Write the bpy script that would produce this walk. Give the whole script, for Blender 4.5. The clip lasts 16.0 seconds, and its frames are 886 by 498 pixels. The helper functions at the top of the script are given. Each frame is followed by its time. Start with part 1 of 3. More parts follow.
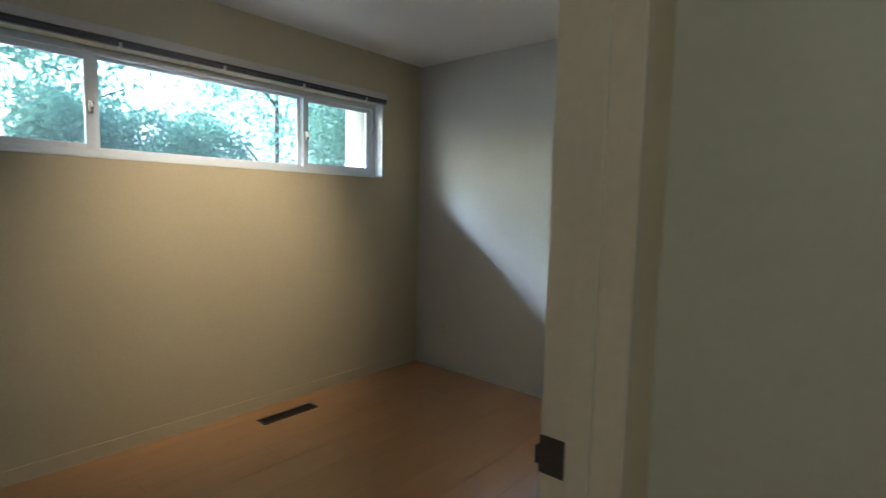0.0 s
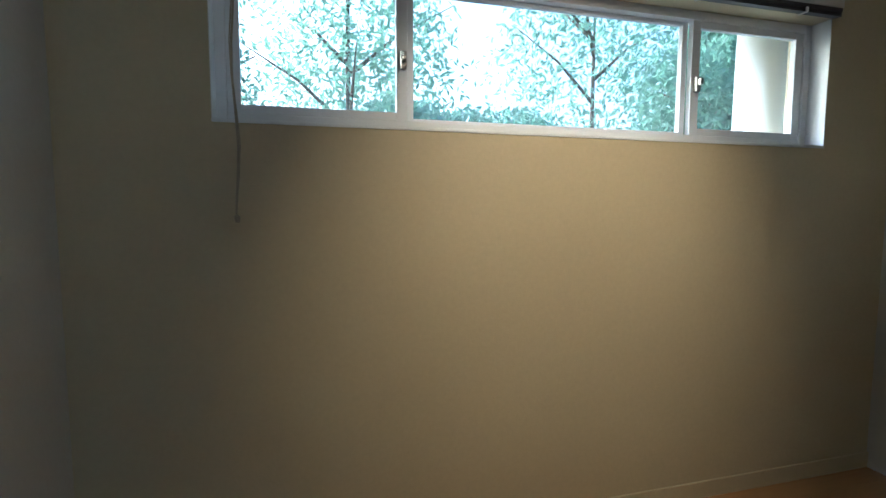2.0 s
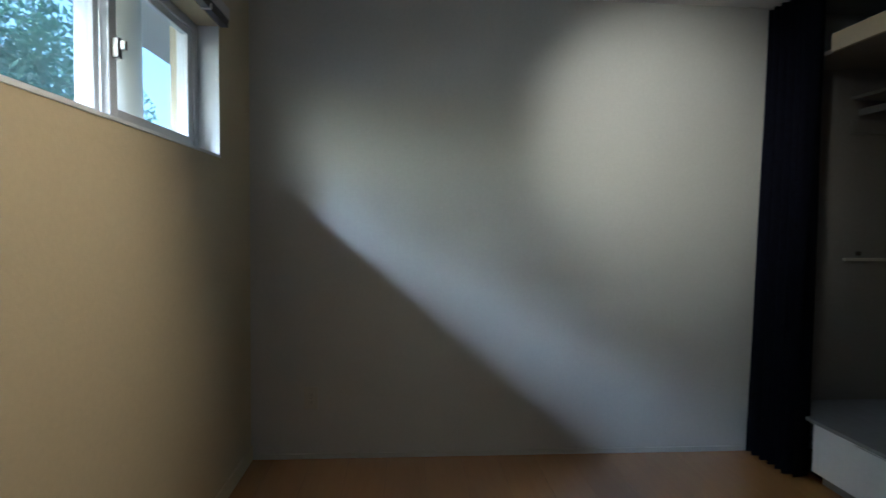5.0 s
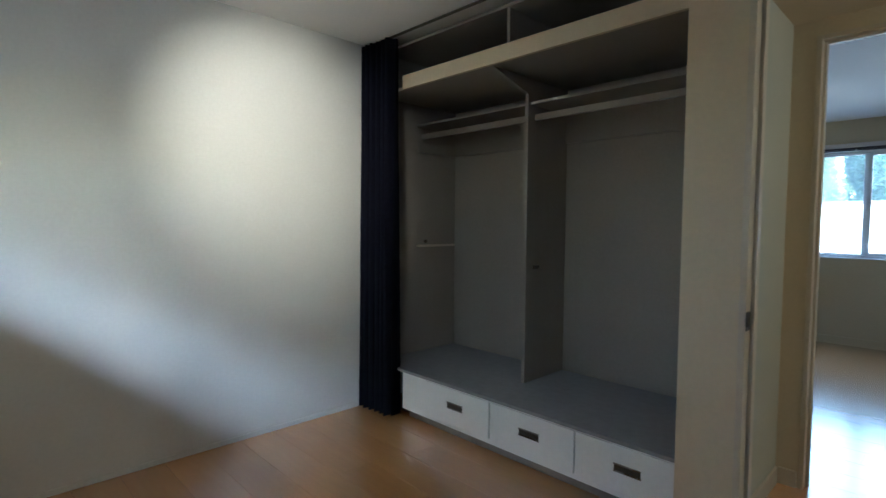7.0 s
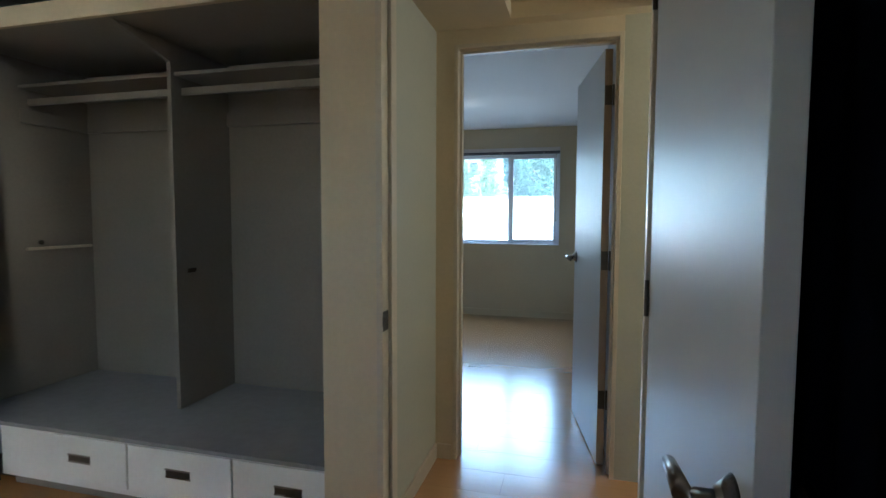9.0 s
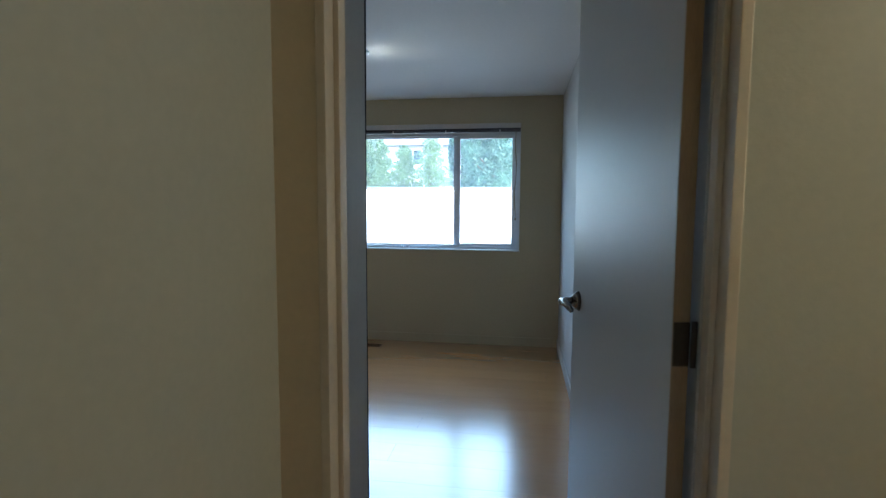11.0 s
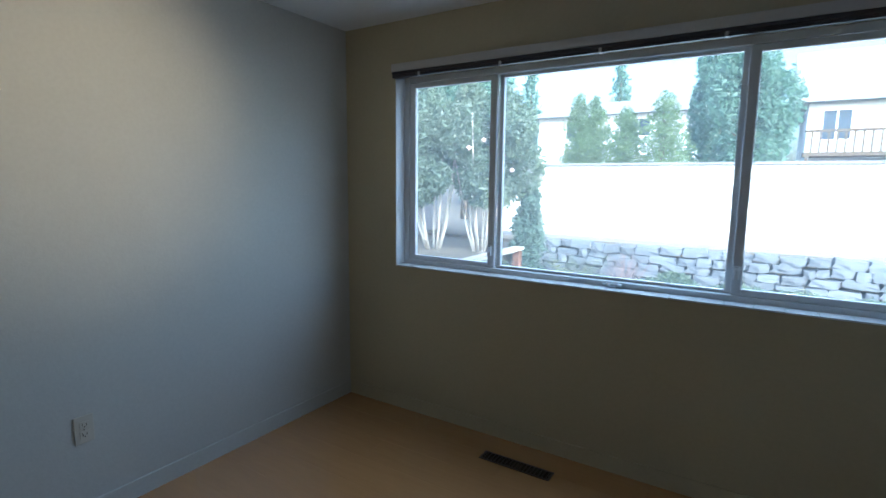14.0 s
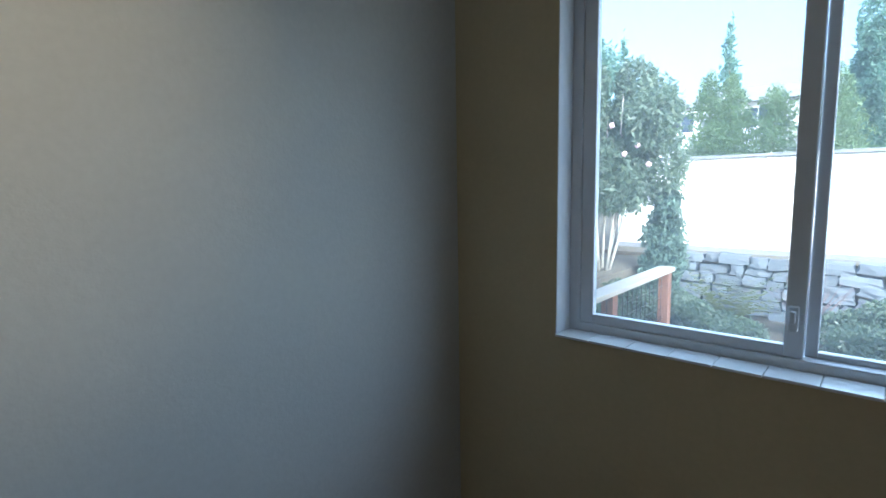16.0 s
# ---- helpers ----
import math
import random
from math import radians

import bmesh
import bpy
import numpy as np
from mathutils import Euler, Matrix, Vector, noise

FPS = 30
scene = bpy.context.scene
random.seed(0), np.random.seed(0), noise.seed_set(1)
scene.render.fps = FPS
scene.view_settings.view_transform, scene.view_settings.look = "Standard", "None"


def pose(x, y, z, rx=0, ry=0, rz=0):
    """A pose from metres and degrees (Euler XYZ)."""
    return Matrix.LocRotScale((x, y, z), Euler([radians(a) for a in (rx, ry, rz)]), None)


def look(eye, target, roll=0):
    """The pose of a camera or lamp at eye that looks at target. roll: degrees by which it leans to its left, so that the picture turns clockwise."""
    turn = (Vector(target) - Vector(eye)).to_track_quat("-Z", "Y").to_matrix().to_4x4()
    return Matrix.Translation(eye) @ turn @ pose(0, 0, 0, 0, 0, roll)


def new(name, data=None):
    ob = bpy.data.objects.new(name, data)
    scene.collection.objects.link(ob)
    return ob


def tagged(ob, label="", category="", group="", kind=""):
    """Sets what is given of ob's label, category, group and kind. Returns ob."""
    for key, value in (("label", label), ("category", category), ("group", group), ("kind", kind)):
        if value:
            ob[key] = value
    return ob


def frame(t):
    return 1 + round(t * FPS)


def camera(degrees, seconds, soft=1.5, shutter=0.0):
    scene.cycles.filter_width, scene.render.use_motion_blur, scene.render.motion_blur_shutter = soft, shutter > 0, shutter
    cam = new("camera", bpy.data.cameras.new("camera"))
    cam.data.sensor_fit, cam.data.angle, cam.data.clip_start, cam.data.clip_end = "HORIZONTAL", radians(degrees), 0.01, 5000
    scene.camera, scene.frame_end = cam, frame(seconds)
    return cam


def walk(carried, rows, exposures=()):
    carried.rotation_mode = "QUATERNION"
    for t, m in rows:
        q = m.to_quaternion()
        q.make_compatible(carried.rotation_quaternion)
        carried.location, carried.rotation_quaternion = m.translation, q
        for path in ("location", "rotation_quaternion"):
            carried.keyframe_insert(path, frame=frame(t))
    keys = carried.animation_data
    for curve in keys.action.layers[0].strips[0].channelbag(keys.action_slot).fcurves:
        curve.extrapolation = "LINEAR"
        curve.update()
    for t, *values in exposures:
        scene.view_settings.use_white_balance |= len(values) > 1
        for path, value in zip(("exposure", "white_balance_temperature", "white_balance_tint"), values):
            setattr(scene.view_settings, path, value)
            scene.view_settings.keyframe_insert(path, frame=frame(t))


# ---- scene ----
cam = camera(82.2, 16.0, soft=1.4, shutter=0.2)

PATH = [
    (0, (0.439, 1.070, 1.293), (1.945, 2.374, 1.114), 1.4),
    (0.5, (0.622, 1.348, 1.237), (1.789, 2.963, 1.074), 0.6),
    (1, (0.723, 1.597, 1.247), (1.573, 3.399, 1.074), 0.3),
    (1.5, (0.757, 1.965, 1.261), (1.364, 3.859, 1.054), 0.6),
    (2, (0.845, 2.246, 1.228), (1.394, 4.161, 1.051), 0.2),
    (2.5, (0.974, 2.52, 1.254), (1.656, 4.391, 1.074), 0.2),
    (3, (1.049, 2.727, 1.225), (2.03, 4.464, 1.08), 0.5),
    (3.5, (1.019, 2.857, 1.231), (2.471, 4.225, 1.094), 1.0),
    (4, (0.927, 2.937, 1.208), (2.699, 3.856, 1.091), 0.5),
    (4.5, (0.863, 3.023, 1.221), (2.825, 3.391, 1.102), 0.4),
    (5, (0.825, 3.134, 1.212), (2.817, 2.989, 1.11), 0.8),
    (7.5, (0.617, 3.197, 1.212), (1.811, 1.597, 1.097), 0.3),
    (8, (0.592, 3.176, 1.219), (1.508, 1.402, 1.101), 0.2),
    (8.3, (0.579, 3.134, 1.215), (1.341, 1.289, 1.1), 0.2),
    (8.5, (0.582, 3.075, 1.223), (1.26, 1.199, 1.092), 0.4),
    (9, (0.554, 2.85, 1.233), (1.062, 0.92, 1.102), 0.2),
    (9.5, (0.58, 2.574, 1.232), (0.975, 0.618, 1.092), 0.2),
    (9.7, (0.6, 2.441, 1.22), (0.979, 0.482, 1.081), 0.2),
    (11.8, (0.796, 0.682, 1.353), (1.076, -1.287, 1.145), 0.3),
    (12, (0.799, 0.52, 1.359), (1.085, -1.447, 1.143), 0.3),
    (12.5, (0.827, 0.11, 1.335), (1.216, -1.842, 1.138), 0.5),
    (13, (0.921, -0.277, 1.332), (1.49, -2.184, 1.135), 0.4),
    (13.5, (1.039, -0.646, 1.303), (1.84, -2.468, 1.103), 0.2),
    (14, (1.244, -0.938, 1.394), (2.311, -2.608, 1.127), 0.6),
    (14.5, (1.551, -1.225, 1.364), (2.803, -2.764, 1.112), 0.1),
    (15, (1.809, -1.568, 1.325), (3.17, -3.015, 1.092), 0.3),
    (15.5, (2.067, -1.807, 1.333), (3.445, -3.239, 1.109), 0.3),
    (16, (2.362, -1.974, 1.339), (3.675, -3.463, 1.098), -0.9),
]

EXPOSURES = [(0.0, 2.95, 4750, 1), (1.5, 2.75, 4800, 1), (3.0, 2.5, 4750, 1), (5.0, 2.3, 4600, 2), (7.5, 3.55, 4700, 2), (9.7, 3.45, 4850, 2), (12.0, 2.8, 5000, 3), (12.5, 2.7, 5000, 3), (14.0, 2.5, 5100, 3), (16.0, 2.35, 5200, 3)]
SPOT_A, SPOT_B, SPOT_C, HALL = 15.5, 14.5, 9.0, 2.8
walk(cam, [(t, look(e, a, r)) for t, e, a, r in PATH], EXPOSURES)

# ---- world and light ----
world = bpy.data.worlds.new("sky")
scene.world = world
world.use_nodes = True
wn = world.node_tree
sky = wn.nodes.new("ShaderNodeTexSky")
sky.sky_type = "NISHITA"
sky.sun_disc = False
sky.sun_elevation = radians(27)
sky.sun_rotation = radians(-48)
sky.dust_density = 6.0
wn.links.new(sky.outputs[0], wn.nodes["Background"].inputs[0])
wn.nodes["Background"].inputs[1].default_value = 0.15

sun = new("sun", bpy.data.lights.new("sun", "SUN"))
sun.data.energy = 1.3
sun.data.angle = radians(16)
sun.data.color = (0.88, 0.94, 1.0)
sun.matrix_world = look((-10, 9, 7.5), (0, 0, 0))


def spot(name, eye, target, watts, size, blend, radius, colour):
    ob = new(name, bpy.data.lights.new(name, "SPOT"))
    d = ob.data
    d.energy, d.spot_size, d.spot_blend, d.shadow_soft_size, d.color = watts, radians(size), blend, radius, colour
    ob.matrix_world = look(eye, target)
    return ob


# daylight through the wide window
day = new("window_daylight", bpy.data.lights.new("window_daylight", "AREA"))
day.data.shape, day.data.size, day.data.size_y, day.data.energy, day.data.color = "RECTANGLE", 2.30, 1.06, 2.4, (0.86, 0.95, 1.0)
day.matrix_world = look((1.93, -3.72, 1.46), (1.93, -0.7, 0.0))
day.data.spread = radians(130)

WARM = (1.0, 0.68, 0.38)
spot("spot_lamp_light", (1.82, 2.62, 2.19), (1.78, 3.9, 1.10), SPOT_A, 72, 1.0, 0.03, WARM)
spot("spot_lamp_light", (2.02, 2.45, 2.19), (3.4, 1.84, 1.64), SPOT_B, 60, 1.0, 0.09, (1.0, 0.77, 0.5))
spot("spot_lamp_light", (1.88, -1.88, 2.12), (3.48, -1.88, 1.66), SPOT_C, 56, 1.0, 0.03, (1.0, 0.69, 0.34))
hall_light = new("hall_lamp_light", bpy.data.lights.new("hall_lamp_light", "POINT"))
hall_light.data.energy, hall_light.data.shadow_soft_size, hall_light.data.color = HALL, 0.06, (1.0, 0.82, 0.58)
hall_light.location = (-0.75, 0.60, 1.98)


# ---- materials ----
def mat(name, colour, rough=0.6, metal=0.0, vary=0.08, scale=3.0, fine=60.0, bump=0.1, bump_scale=200.0, spec=0.5, stretch=None, per_object=0.0, rough_vary=0.15):
    m = bpy.data.materials.new(name)
    m.use_nodes = True
    nt = m.node_tree
    n, l = nt.nodes, nt.links
    p = n["Principled BSDF"]
    p.inputs["Roughness"].default_value = rough
    p.inputs["Metallic"].default_value = metal
    p.inputs["Specular IOR Level"].default_value = spec
    geo = n.new("ShaderNodeNewGeometry")
    src = geo.outputs["Position"]
    if stretch:
        mp = n.new("ShaderNodeMapping")
        mp.inputs["Scale"].default_value = stretch
        l.new(src, mp.inputs[0])
        src = mp.outputs[0]
    a = n.new("ShaderNodeTexNoise")
    a.inputs["Scale"].default_value, a.inputs["Detail"].default_value = scale, 4
    b = n.new("ShaderNodeTexNoise")
    b.inputs["Scale"].default_value, b.inputs["Detail"].default_value = fine, 3
    l.new(src, a.inputs["Vector"])
    l.new(src, b.inputs["Vector"])
    add = n.new("ShaderNodeMath")
    add.operation = "ADD"
    l.new(a.outputs[0], add.inputs[0])
    l.new(b.outputs[0], add.inputs[1])
    val = add.outputs[0]
    if per_object:
        info = n.new("ShaderNodeObjectInfo")
        k = n.new("ShaderNodeMath")
        k.operation = "MULTIPLY_ADD"
        k.inputs[1].default_value = per_object
        l.new(info.outputs["Random"], k.inputs[0])
        l.new(val, k.inputs[2])
        val = k.outputs[0]
    r = n.new("ShaderNodeMapRange")
    r.inputs[1].default_value, r.inputs[2].default_value = 0.6, 1.4 + per_object
    r.inputs[3].default_value, r.inputs[4].default_value = 1 - vary, 1 + vary
    l.new(val, r.inputs[0])
    mul = n.new("ShaderNodeVectorMath")
    mul.operation = "SCALE"
    mul.inputs[0].default_value = colour
    l.new(r.outputs[0], mul.inputs["Scale"])
    l.new(mul.outputs[0], p.inputs["Base Color"])
    rr = n.new("ShaderNodeMapRange")
    rr.inputs[1].default_value, rr.inputs[2].default_value = 0.3, 0.7
    rr.inputs[3].default_value, rr.inputs[4].default_value = rough * (1 - rough_vary), min(1, rough * (1 + rough_vary))
    l.new(a.outputs[0], rr.inputs[0])
    l.new(rr.outputs[0], p.inputs["Roughness"])
    if bump:
        c = n.new("ShaderNodeTexNoise")
        c.inputs["Scale"].default_value = bump_scale
        l.new(src, c.inputs["Vector"])
        bp = n.new("ShaderNodeBump")
        bp.inputs["Strength"].default_value, bp.inputs["Distance"].default_value = bump, 0.002
        l.new(c.outputs[0], bp.inputs["Height"])
        l.new(bp.outputs[0], p.inputs["Normal"])
    return m


CREAM = mat("cream_wall_paint", (0.50, 0.43, 0.28), 0.55, vary=0.05, scale=1.5, bump=0.25, bump_scale=120)
WHITE_WALL = mat("off_white_wall_paint", (0.50, 0.495, 0.475), 0.65, spec=0.25, vary=0.05, scale=1.5, bump=0.25, bump_scale=120)
HALL_PAINT = mat("hall_cream_paint", (0.57, 0.49, 0.34), 0.5, vary=0.05, scale=1.5, bump=0.2, bump_scale=120)
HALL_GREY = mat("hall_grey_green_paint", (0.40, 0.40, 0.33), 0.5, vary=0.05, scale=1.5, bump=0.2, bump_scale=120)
CEILING = mat("ceiling_paint", (0.80, 0.79, 0.78), 0.8, vary=0.03, scale=1.2, bump=0.4, bump_scale=90)
TRIM = mat("trim_paint", (0.52, 0.46, 0.36), 0.4, vary=0.07, scale=5, bump=0.1)
# whitish closet paint, darkened so the colour carries the recess's shade
CLOSET_SHADED = mat("shaded_closet_paint", (0.24, 0.22, 0.195), 0.5, vary=0.08, scale=3, bump=0.15)
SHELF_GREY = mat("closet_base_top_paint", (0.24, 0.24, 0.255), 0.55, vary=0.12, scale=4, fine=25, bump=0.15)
DRAWER = mat("drawer_white_paint", (0.78, 0.79, 0.80), 0.35, vary=0.04, scale=5, bump=0.08)
DOOR = mat("door_grey_white_paint", (0.44, 0.44, 0.44), 0.42, spec=0.35, vary=0.02, scale=4, bump=0, rough_vary=0.02)
RAW = mat("bare_door_edge_wood", (0.30, 0.22, 0.14), 0.6, vary=0.2, scale=5, stretch=(8, 8, 0.8))
STEEL = mat("satin_nickel", (0.24, 0.225, 0.21), 0.28, 1.0, vary=0.05, bump=0)
DARKMETAL = mat("dark_bronze_metal", (0.08, 0.07, 0.06), 0.45, 0.8, vary=0.2, bump=0.1)
NAVY = mat("navy_curtain_cloth", (0.010, 0.011, 0.022), 0.9, vary=0.25, scale=8, bump=0.4, bump_scale=400, spec=0.1)
VINYL = mat("white_vinyl", (0.72, 0.74, 0.78), 0.35, vary=0.03, scale=6, bump=0.05)
TILE = mat("sill_tile_glaze", (0.78, 0.80, 0.82), 0.15, vary=0.04, bump=0.03, per_object=0.2)
GROUT = mat("grout", (0.40, 0.40, 0.39), 0.9, vary=0.15)
BLIND = mat("dark_blind", (0.045, 0.042, 0.05), 0.4, vary=0.15, scale=10, bump=0.05)
HEADRAIL = mat("blind_head_valance", (0.55, 0.52, 0.50), 0.45, vary=0.05, bump=0.05)
CORD = mat("cord_ivory", (0.34, 0.30, 0.23), 0.8, vary=0.15)
IVORY = mat("outlet_ivory", (0.50, 0.47, 0.41), 0.35, vary=0.03, bump=0)
TAN = mat("tan_plate", (0.60, 0.36, 0.24), 0.35, vary=0.06, bump=0)
BLACK = mat("black_plastic", (0.012, 0.012, 0.014), 0.25, vary=0.1, bump=0)
VENT = mat("brown_metal_vent", (0.05, 0.035, 0.025), 0.5, 0.4, vary=0.2)
FLOOR = mat("laminate_plank", (0.44, 0.23, 0.085), 0.19, spec=1.0, vary=0.10, scale=2.0, fine=9, bump=0.04, bump_scale=20, stretch=(0.7, 5, 1), per_object=0.5)
FLOOR.node_tree.nodes["Principled BSDF"].inputs["Coat Weight"].default_value = 1.0
FLOOR.node_tree.nodes["Principled BSDF"].inputs["Coat IOR"].default_value = 1.65
FLOOR.node_tree.nodes["Principled BSDF"].inputs["Coat Roughness"].default_value = 0.22
UNDER = mat("floor_joint", (0.10, 0.06, 0.03), 0.8)
BARK = mat("pale_bark", (0.42, 0.38, 0.33), 0.85, vary=0.2, scale=9)
DARKBARK = mat("brown_bark", (0.10, 0.075, 0.055), 0.9, vary=0.3, scale=9)
LEAF = mat("broad_leaf", (0.12, 0.155, 0.11), 0.4, vary=0.45, scale=7, fine=40, bump=0)
CYPRESS = mat("cypress_green", (0.11, 0.165, 0.075), 0.7, vary=0.4, scale=6, fine=40, bump=0)
YEW = mat("yew_green", (0.08, 0.125, 0.095), 0.7, vary=0.4, scale=6, fine=40, bump=0)
FAR_LEAF = mat("tree_green", (0.115, 0.185, 0.14), 0.6, vary=0.45, scale=2, fine=20, bump=0)
FERN = mat("fern_green", (0.12, 0.15, 0.05), 0.6, vary=0.35, scale=9, bump=0)
TWIG = mat("dry_twig", (0.18, 0.13, 0.13), 0.9, vary=0.3)
BLOSSOM = mat("pale_pink_petal", (0.75, 0.50, 0.50), 0.6, vary=0.1)
FENCE = mat("white_fence_paint", (0.80, 0.79, 0.76), 0.7, vary=0.04, scale=2)
GREYFENCE = mat("grey_weathered_boards", (0.22, 0.22, 0.24), 0.85, vary=0.2, scale=3, stretch=(3, 3, 0.4))
STONE = mat("blue_grey_stone", (0.13, 0.145, 0.17), 0.85, vary=0.35, scale=6, bump=0.8, bump_scale=25, per_object=1.5)
SOIL = mat("garden_soil", (0.12, 0.10, 0.075), 0.95, vary=0.35, scale=2, fine=25, bump=0.8, bump_scale=30)
SIDING = mat("pale_siding", (0.66, 0.68, 0.68), 0.7, vary=0.05)
ROOF = mat("grey_shingle", (0.24, 0.25, 0.26), 0.9, vary=0.2, scale=4)
REDWOOD = mat("redwood_post", (0.26, 0.12, 0.075), 0.75, vary=0.2, scale=6)
RAILTOP = mat("weathered_rail_cap", (0.50, 0.46, 0.39), 0.8, vary=0.2, scale=5)
DARKGLASS = mat("far_window_glass", (0.05, 0.07, 0.10), 0.1, vary=0.2, bump=0)
STUCCO = mat("white_column_paint", (0.80, 0.80, 0.78), 0.6, vary=0.04)


def leafy(m, share, tint):
    """Lets daylight through the leaf."""
    n, l = m.node_tree.nodes, m.node_tree.links
    tr, mix = n.new("ShaderNodeBsdfTranslucent"), n.new("ShaderNodeMixShader")
    tr.inputs[0].default_value = (*tint, 1)
    mix.inputs[0].default_value = share
    l.new(n["Principled BSDF"].outputs[0], mix.inputs[1])
    l.new(tr.outputs[0], mix.inputs[2])
    l.new(mix.outputs[0], n["Material Output"].inputs[0])


leafy(FAR_LEAF, 0.5, (0.25, 0.42, 0.30))
leafy(LEAF, 0.4, (0.22, 0.30, 0.18))
leafy(CYPRESS, 0.35, (0.24, 0.34, 0.15))
leafy(FERN, 0.4, (0.34, 0.36, 0.14))


def glass_mat(name, dusty):
    m = bpy.data.materials.new(name)
    m.use_nodes = True
    n, l = m.node_tree.nodes, m.node_tree.links
    n.remove(n["Principled BSDF"])
    t, g, mix, fr = n.new("ShaderNodeBsdfTransparent"), n.new("ShaderNodeBsdfGlossy"), n.new("ShaderNodeMixShader"), n.new("ShaderNodeLayerWeight")
    pw, sc = n.new("ShaderNodeMath"), n.new("ShaderNodeMath")
    pw.operation, sc.operation = "POWER", "MULTIPLY_ADD"
    pw.inputs[1].default_value, sc.inputs[1].default_value, sc.inputs[2].default_value = 5.0, 0.5, 0.02
    t.inputs[0].default_value = (0.93, 0.96, 0.96, 1)
    g.inputs["Roughness"].default_value = 0.02
    fr.inputs[0].default_value = 0.5
    l.new(fr.outputs["Facing"], pw.inputs[0])
    l.new(pw.outputs[0], sc.inputs[0])
    l.new(sc.outputs[0], mix.inputs[0])
    l.new(t.outputs[0], mix.inputs[1])
    l.new(g.outputs[0], mix.inputs[2])
    dust, film = n.new("ShaderNodeBsdfTranslucent"), n.new("ShaderNodeMixShader")
    dust.inputs[0].default_value = (0.8, 0.85, 0.9, 1)
    film.inputs[0].default_value = dusty
    l.new(mix.outputs[0], film.inputs[1])
    l.new(dust.outputs[0], film.inputs[2])
    l.new(film.outputs[0], n["Material Output"].inputs[0])
    return m


GLASS = glass_mat("window_glass", 0.02)
DUSTY_GLASS = glass_mat("dusty_window_glass", 0.045)


def glow_mat(name, colour, strength):
    m = bpy.data.materials.new(name)
    m.use_nodes = True
    p = m.node_tree.nodes["Principled BSDF"]
    p.inputs["Base Color"].default_value = (0.8, 0.8, 0.8, 1)
    p.inputs["Emission Color"].default_value = (*colour, 1)
    p.inputs["Emission Strength"].default_value = strength
    return m


BULB = glow_mat("lit_bulb", (1.0, 0.85, 0.62), 25)
CLEAR = bpy.data.materials.new("clear_plastic")
CLEAR.use_nodes = True
CLEAR.node_tree.nodes["Principled BSDF"].inputs["Transmission Weight"].default_value = 0.8
CLEAR.node_tree.nodes["Principled BSDF"].inputs["Roughness"].default_value = 0.15


# ---- mesh helpers ----
def finish(bm, name, material, parent=None, smooth=False):
    me = bpy.data.meshes.new(name)
    bm.normal_update()
    bm.to_mesh(me)
    bm.free()
    me.materials.append(material)
    if smooth:
        for p in me.polygons:
            p.use_smooth = True
    ob = new(name, me)
    if parent:
        ob.parent = parent
    return ob


def add_box(bm, x0, x1, y0, y1, z0, z1, bevel=0.0):
    vs = bmesh.ops.create_cube(bm, size=1)["verts"]
    for v in vs:
        v.co = Vector(((x0 + x1) / 2 + v.co.x * (x1 - x0), (y0 + y1) / 2 + v.co.y * (y1 - y0), (z0 + z1) / 2 + v.co.z * (z1 - z0)))
    if bevel:
        es = {e for v in vs for e in v.link_edges}
        bmesh.ops.bevel(bm, geom=list(es), offset=bevel, segments=2, affect="EDGES", profile=0.6)
    return vs


def block(name, material, boxes, parent=None, bevel=0.0):
    bm = bmesh.new()
    for b in boxes:
        add_box(bm, *b, bevel=bevel)
    return finish(bm, name, material, parent)


def add_tube(bm, pts, radii, seg=10, cap=True):
    pts = [Vector(p) for p in pts]
    if not isinstance(radii, (list, tuple)):
        radii = [radii] * len(pts)
    rings = []
    for i, p in enumerate(pts):
        d = (pts[min(i + 1, len(pts) - 1)] - pts[max(i - 1, 0)]).normalized()
        side = d.orthogonal().normalized() if abs(d.z) < 0.99 else Vector((1, 0, 0))
        other = d.cross(side)
        rings.append([bm.verts.new(p + radii[i] * (math.cos(2 * math.pi * k / seg) * side + math.sin(2 * math.pi * k / seg) * other)) for k in range(seg)])
    for a, b in zip(rings, rings[1:]):
        for k in range(seg):
            bm.faces.new((a[k], a[(k + 1) % seg], b[(k + 1) % seg], b[k]))
    if cap:
        bm.faces.new(rings[0][::-1])
        bm.faces.new(rings[-1])


def tube(name, material, pts, radii, parent=None, seg=10):
    bm = bmesh.new()
    add_tube(bm, pts, radii, seg)
    return finish(bm, name, material, parent, smooth=True)


def structure(ob, label):
    return tagged(ob, label, kind="structure")


def thing(name, label, category, group="", at=(0, 0, 0)):
    ob = new(name)
    ob.location = at
    return tagged(ob, label, category, group)


# ---- walls, floors, ceilings ----
W1Y, C1, C2, CH = 3.905, 2.35, 2.28, 2.12
X0, X1 = 0.20, 3.40
RX0, RX1, RY0, RY1 = 0.39, 3.48, -3.32, 0.31
HY = 0.42
HX = 1.23

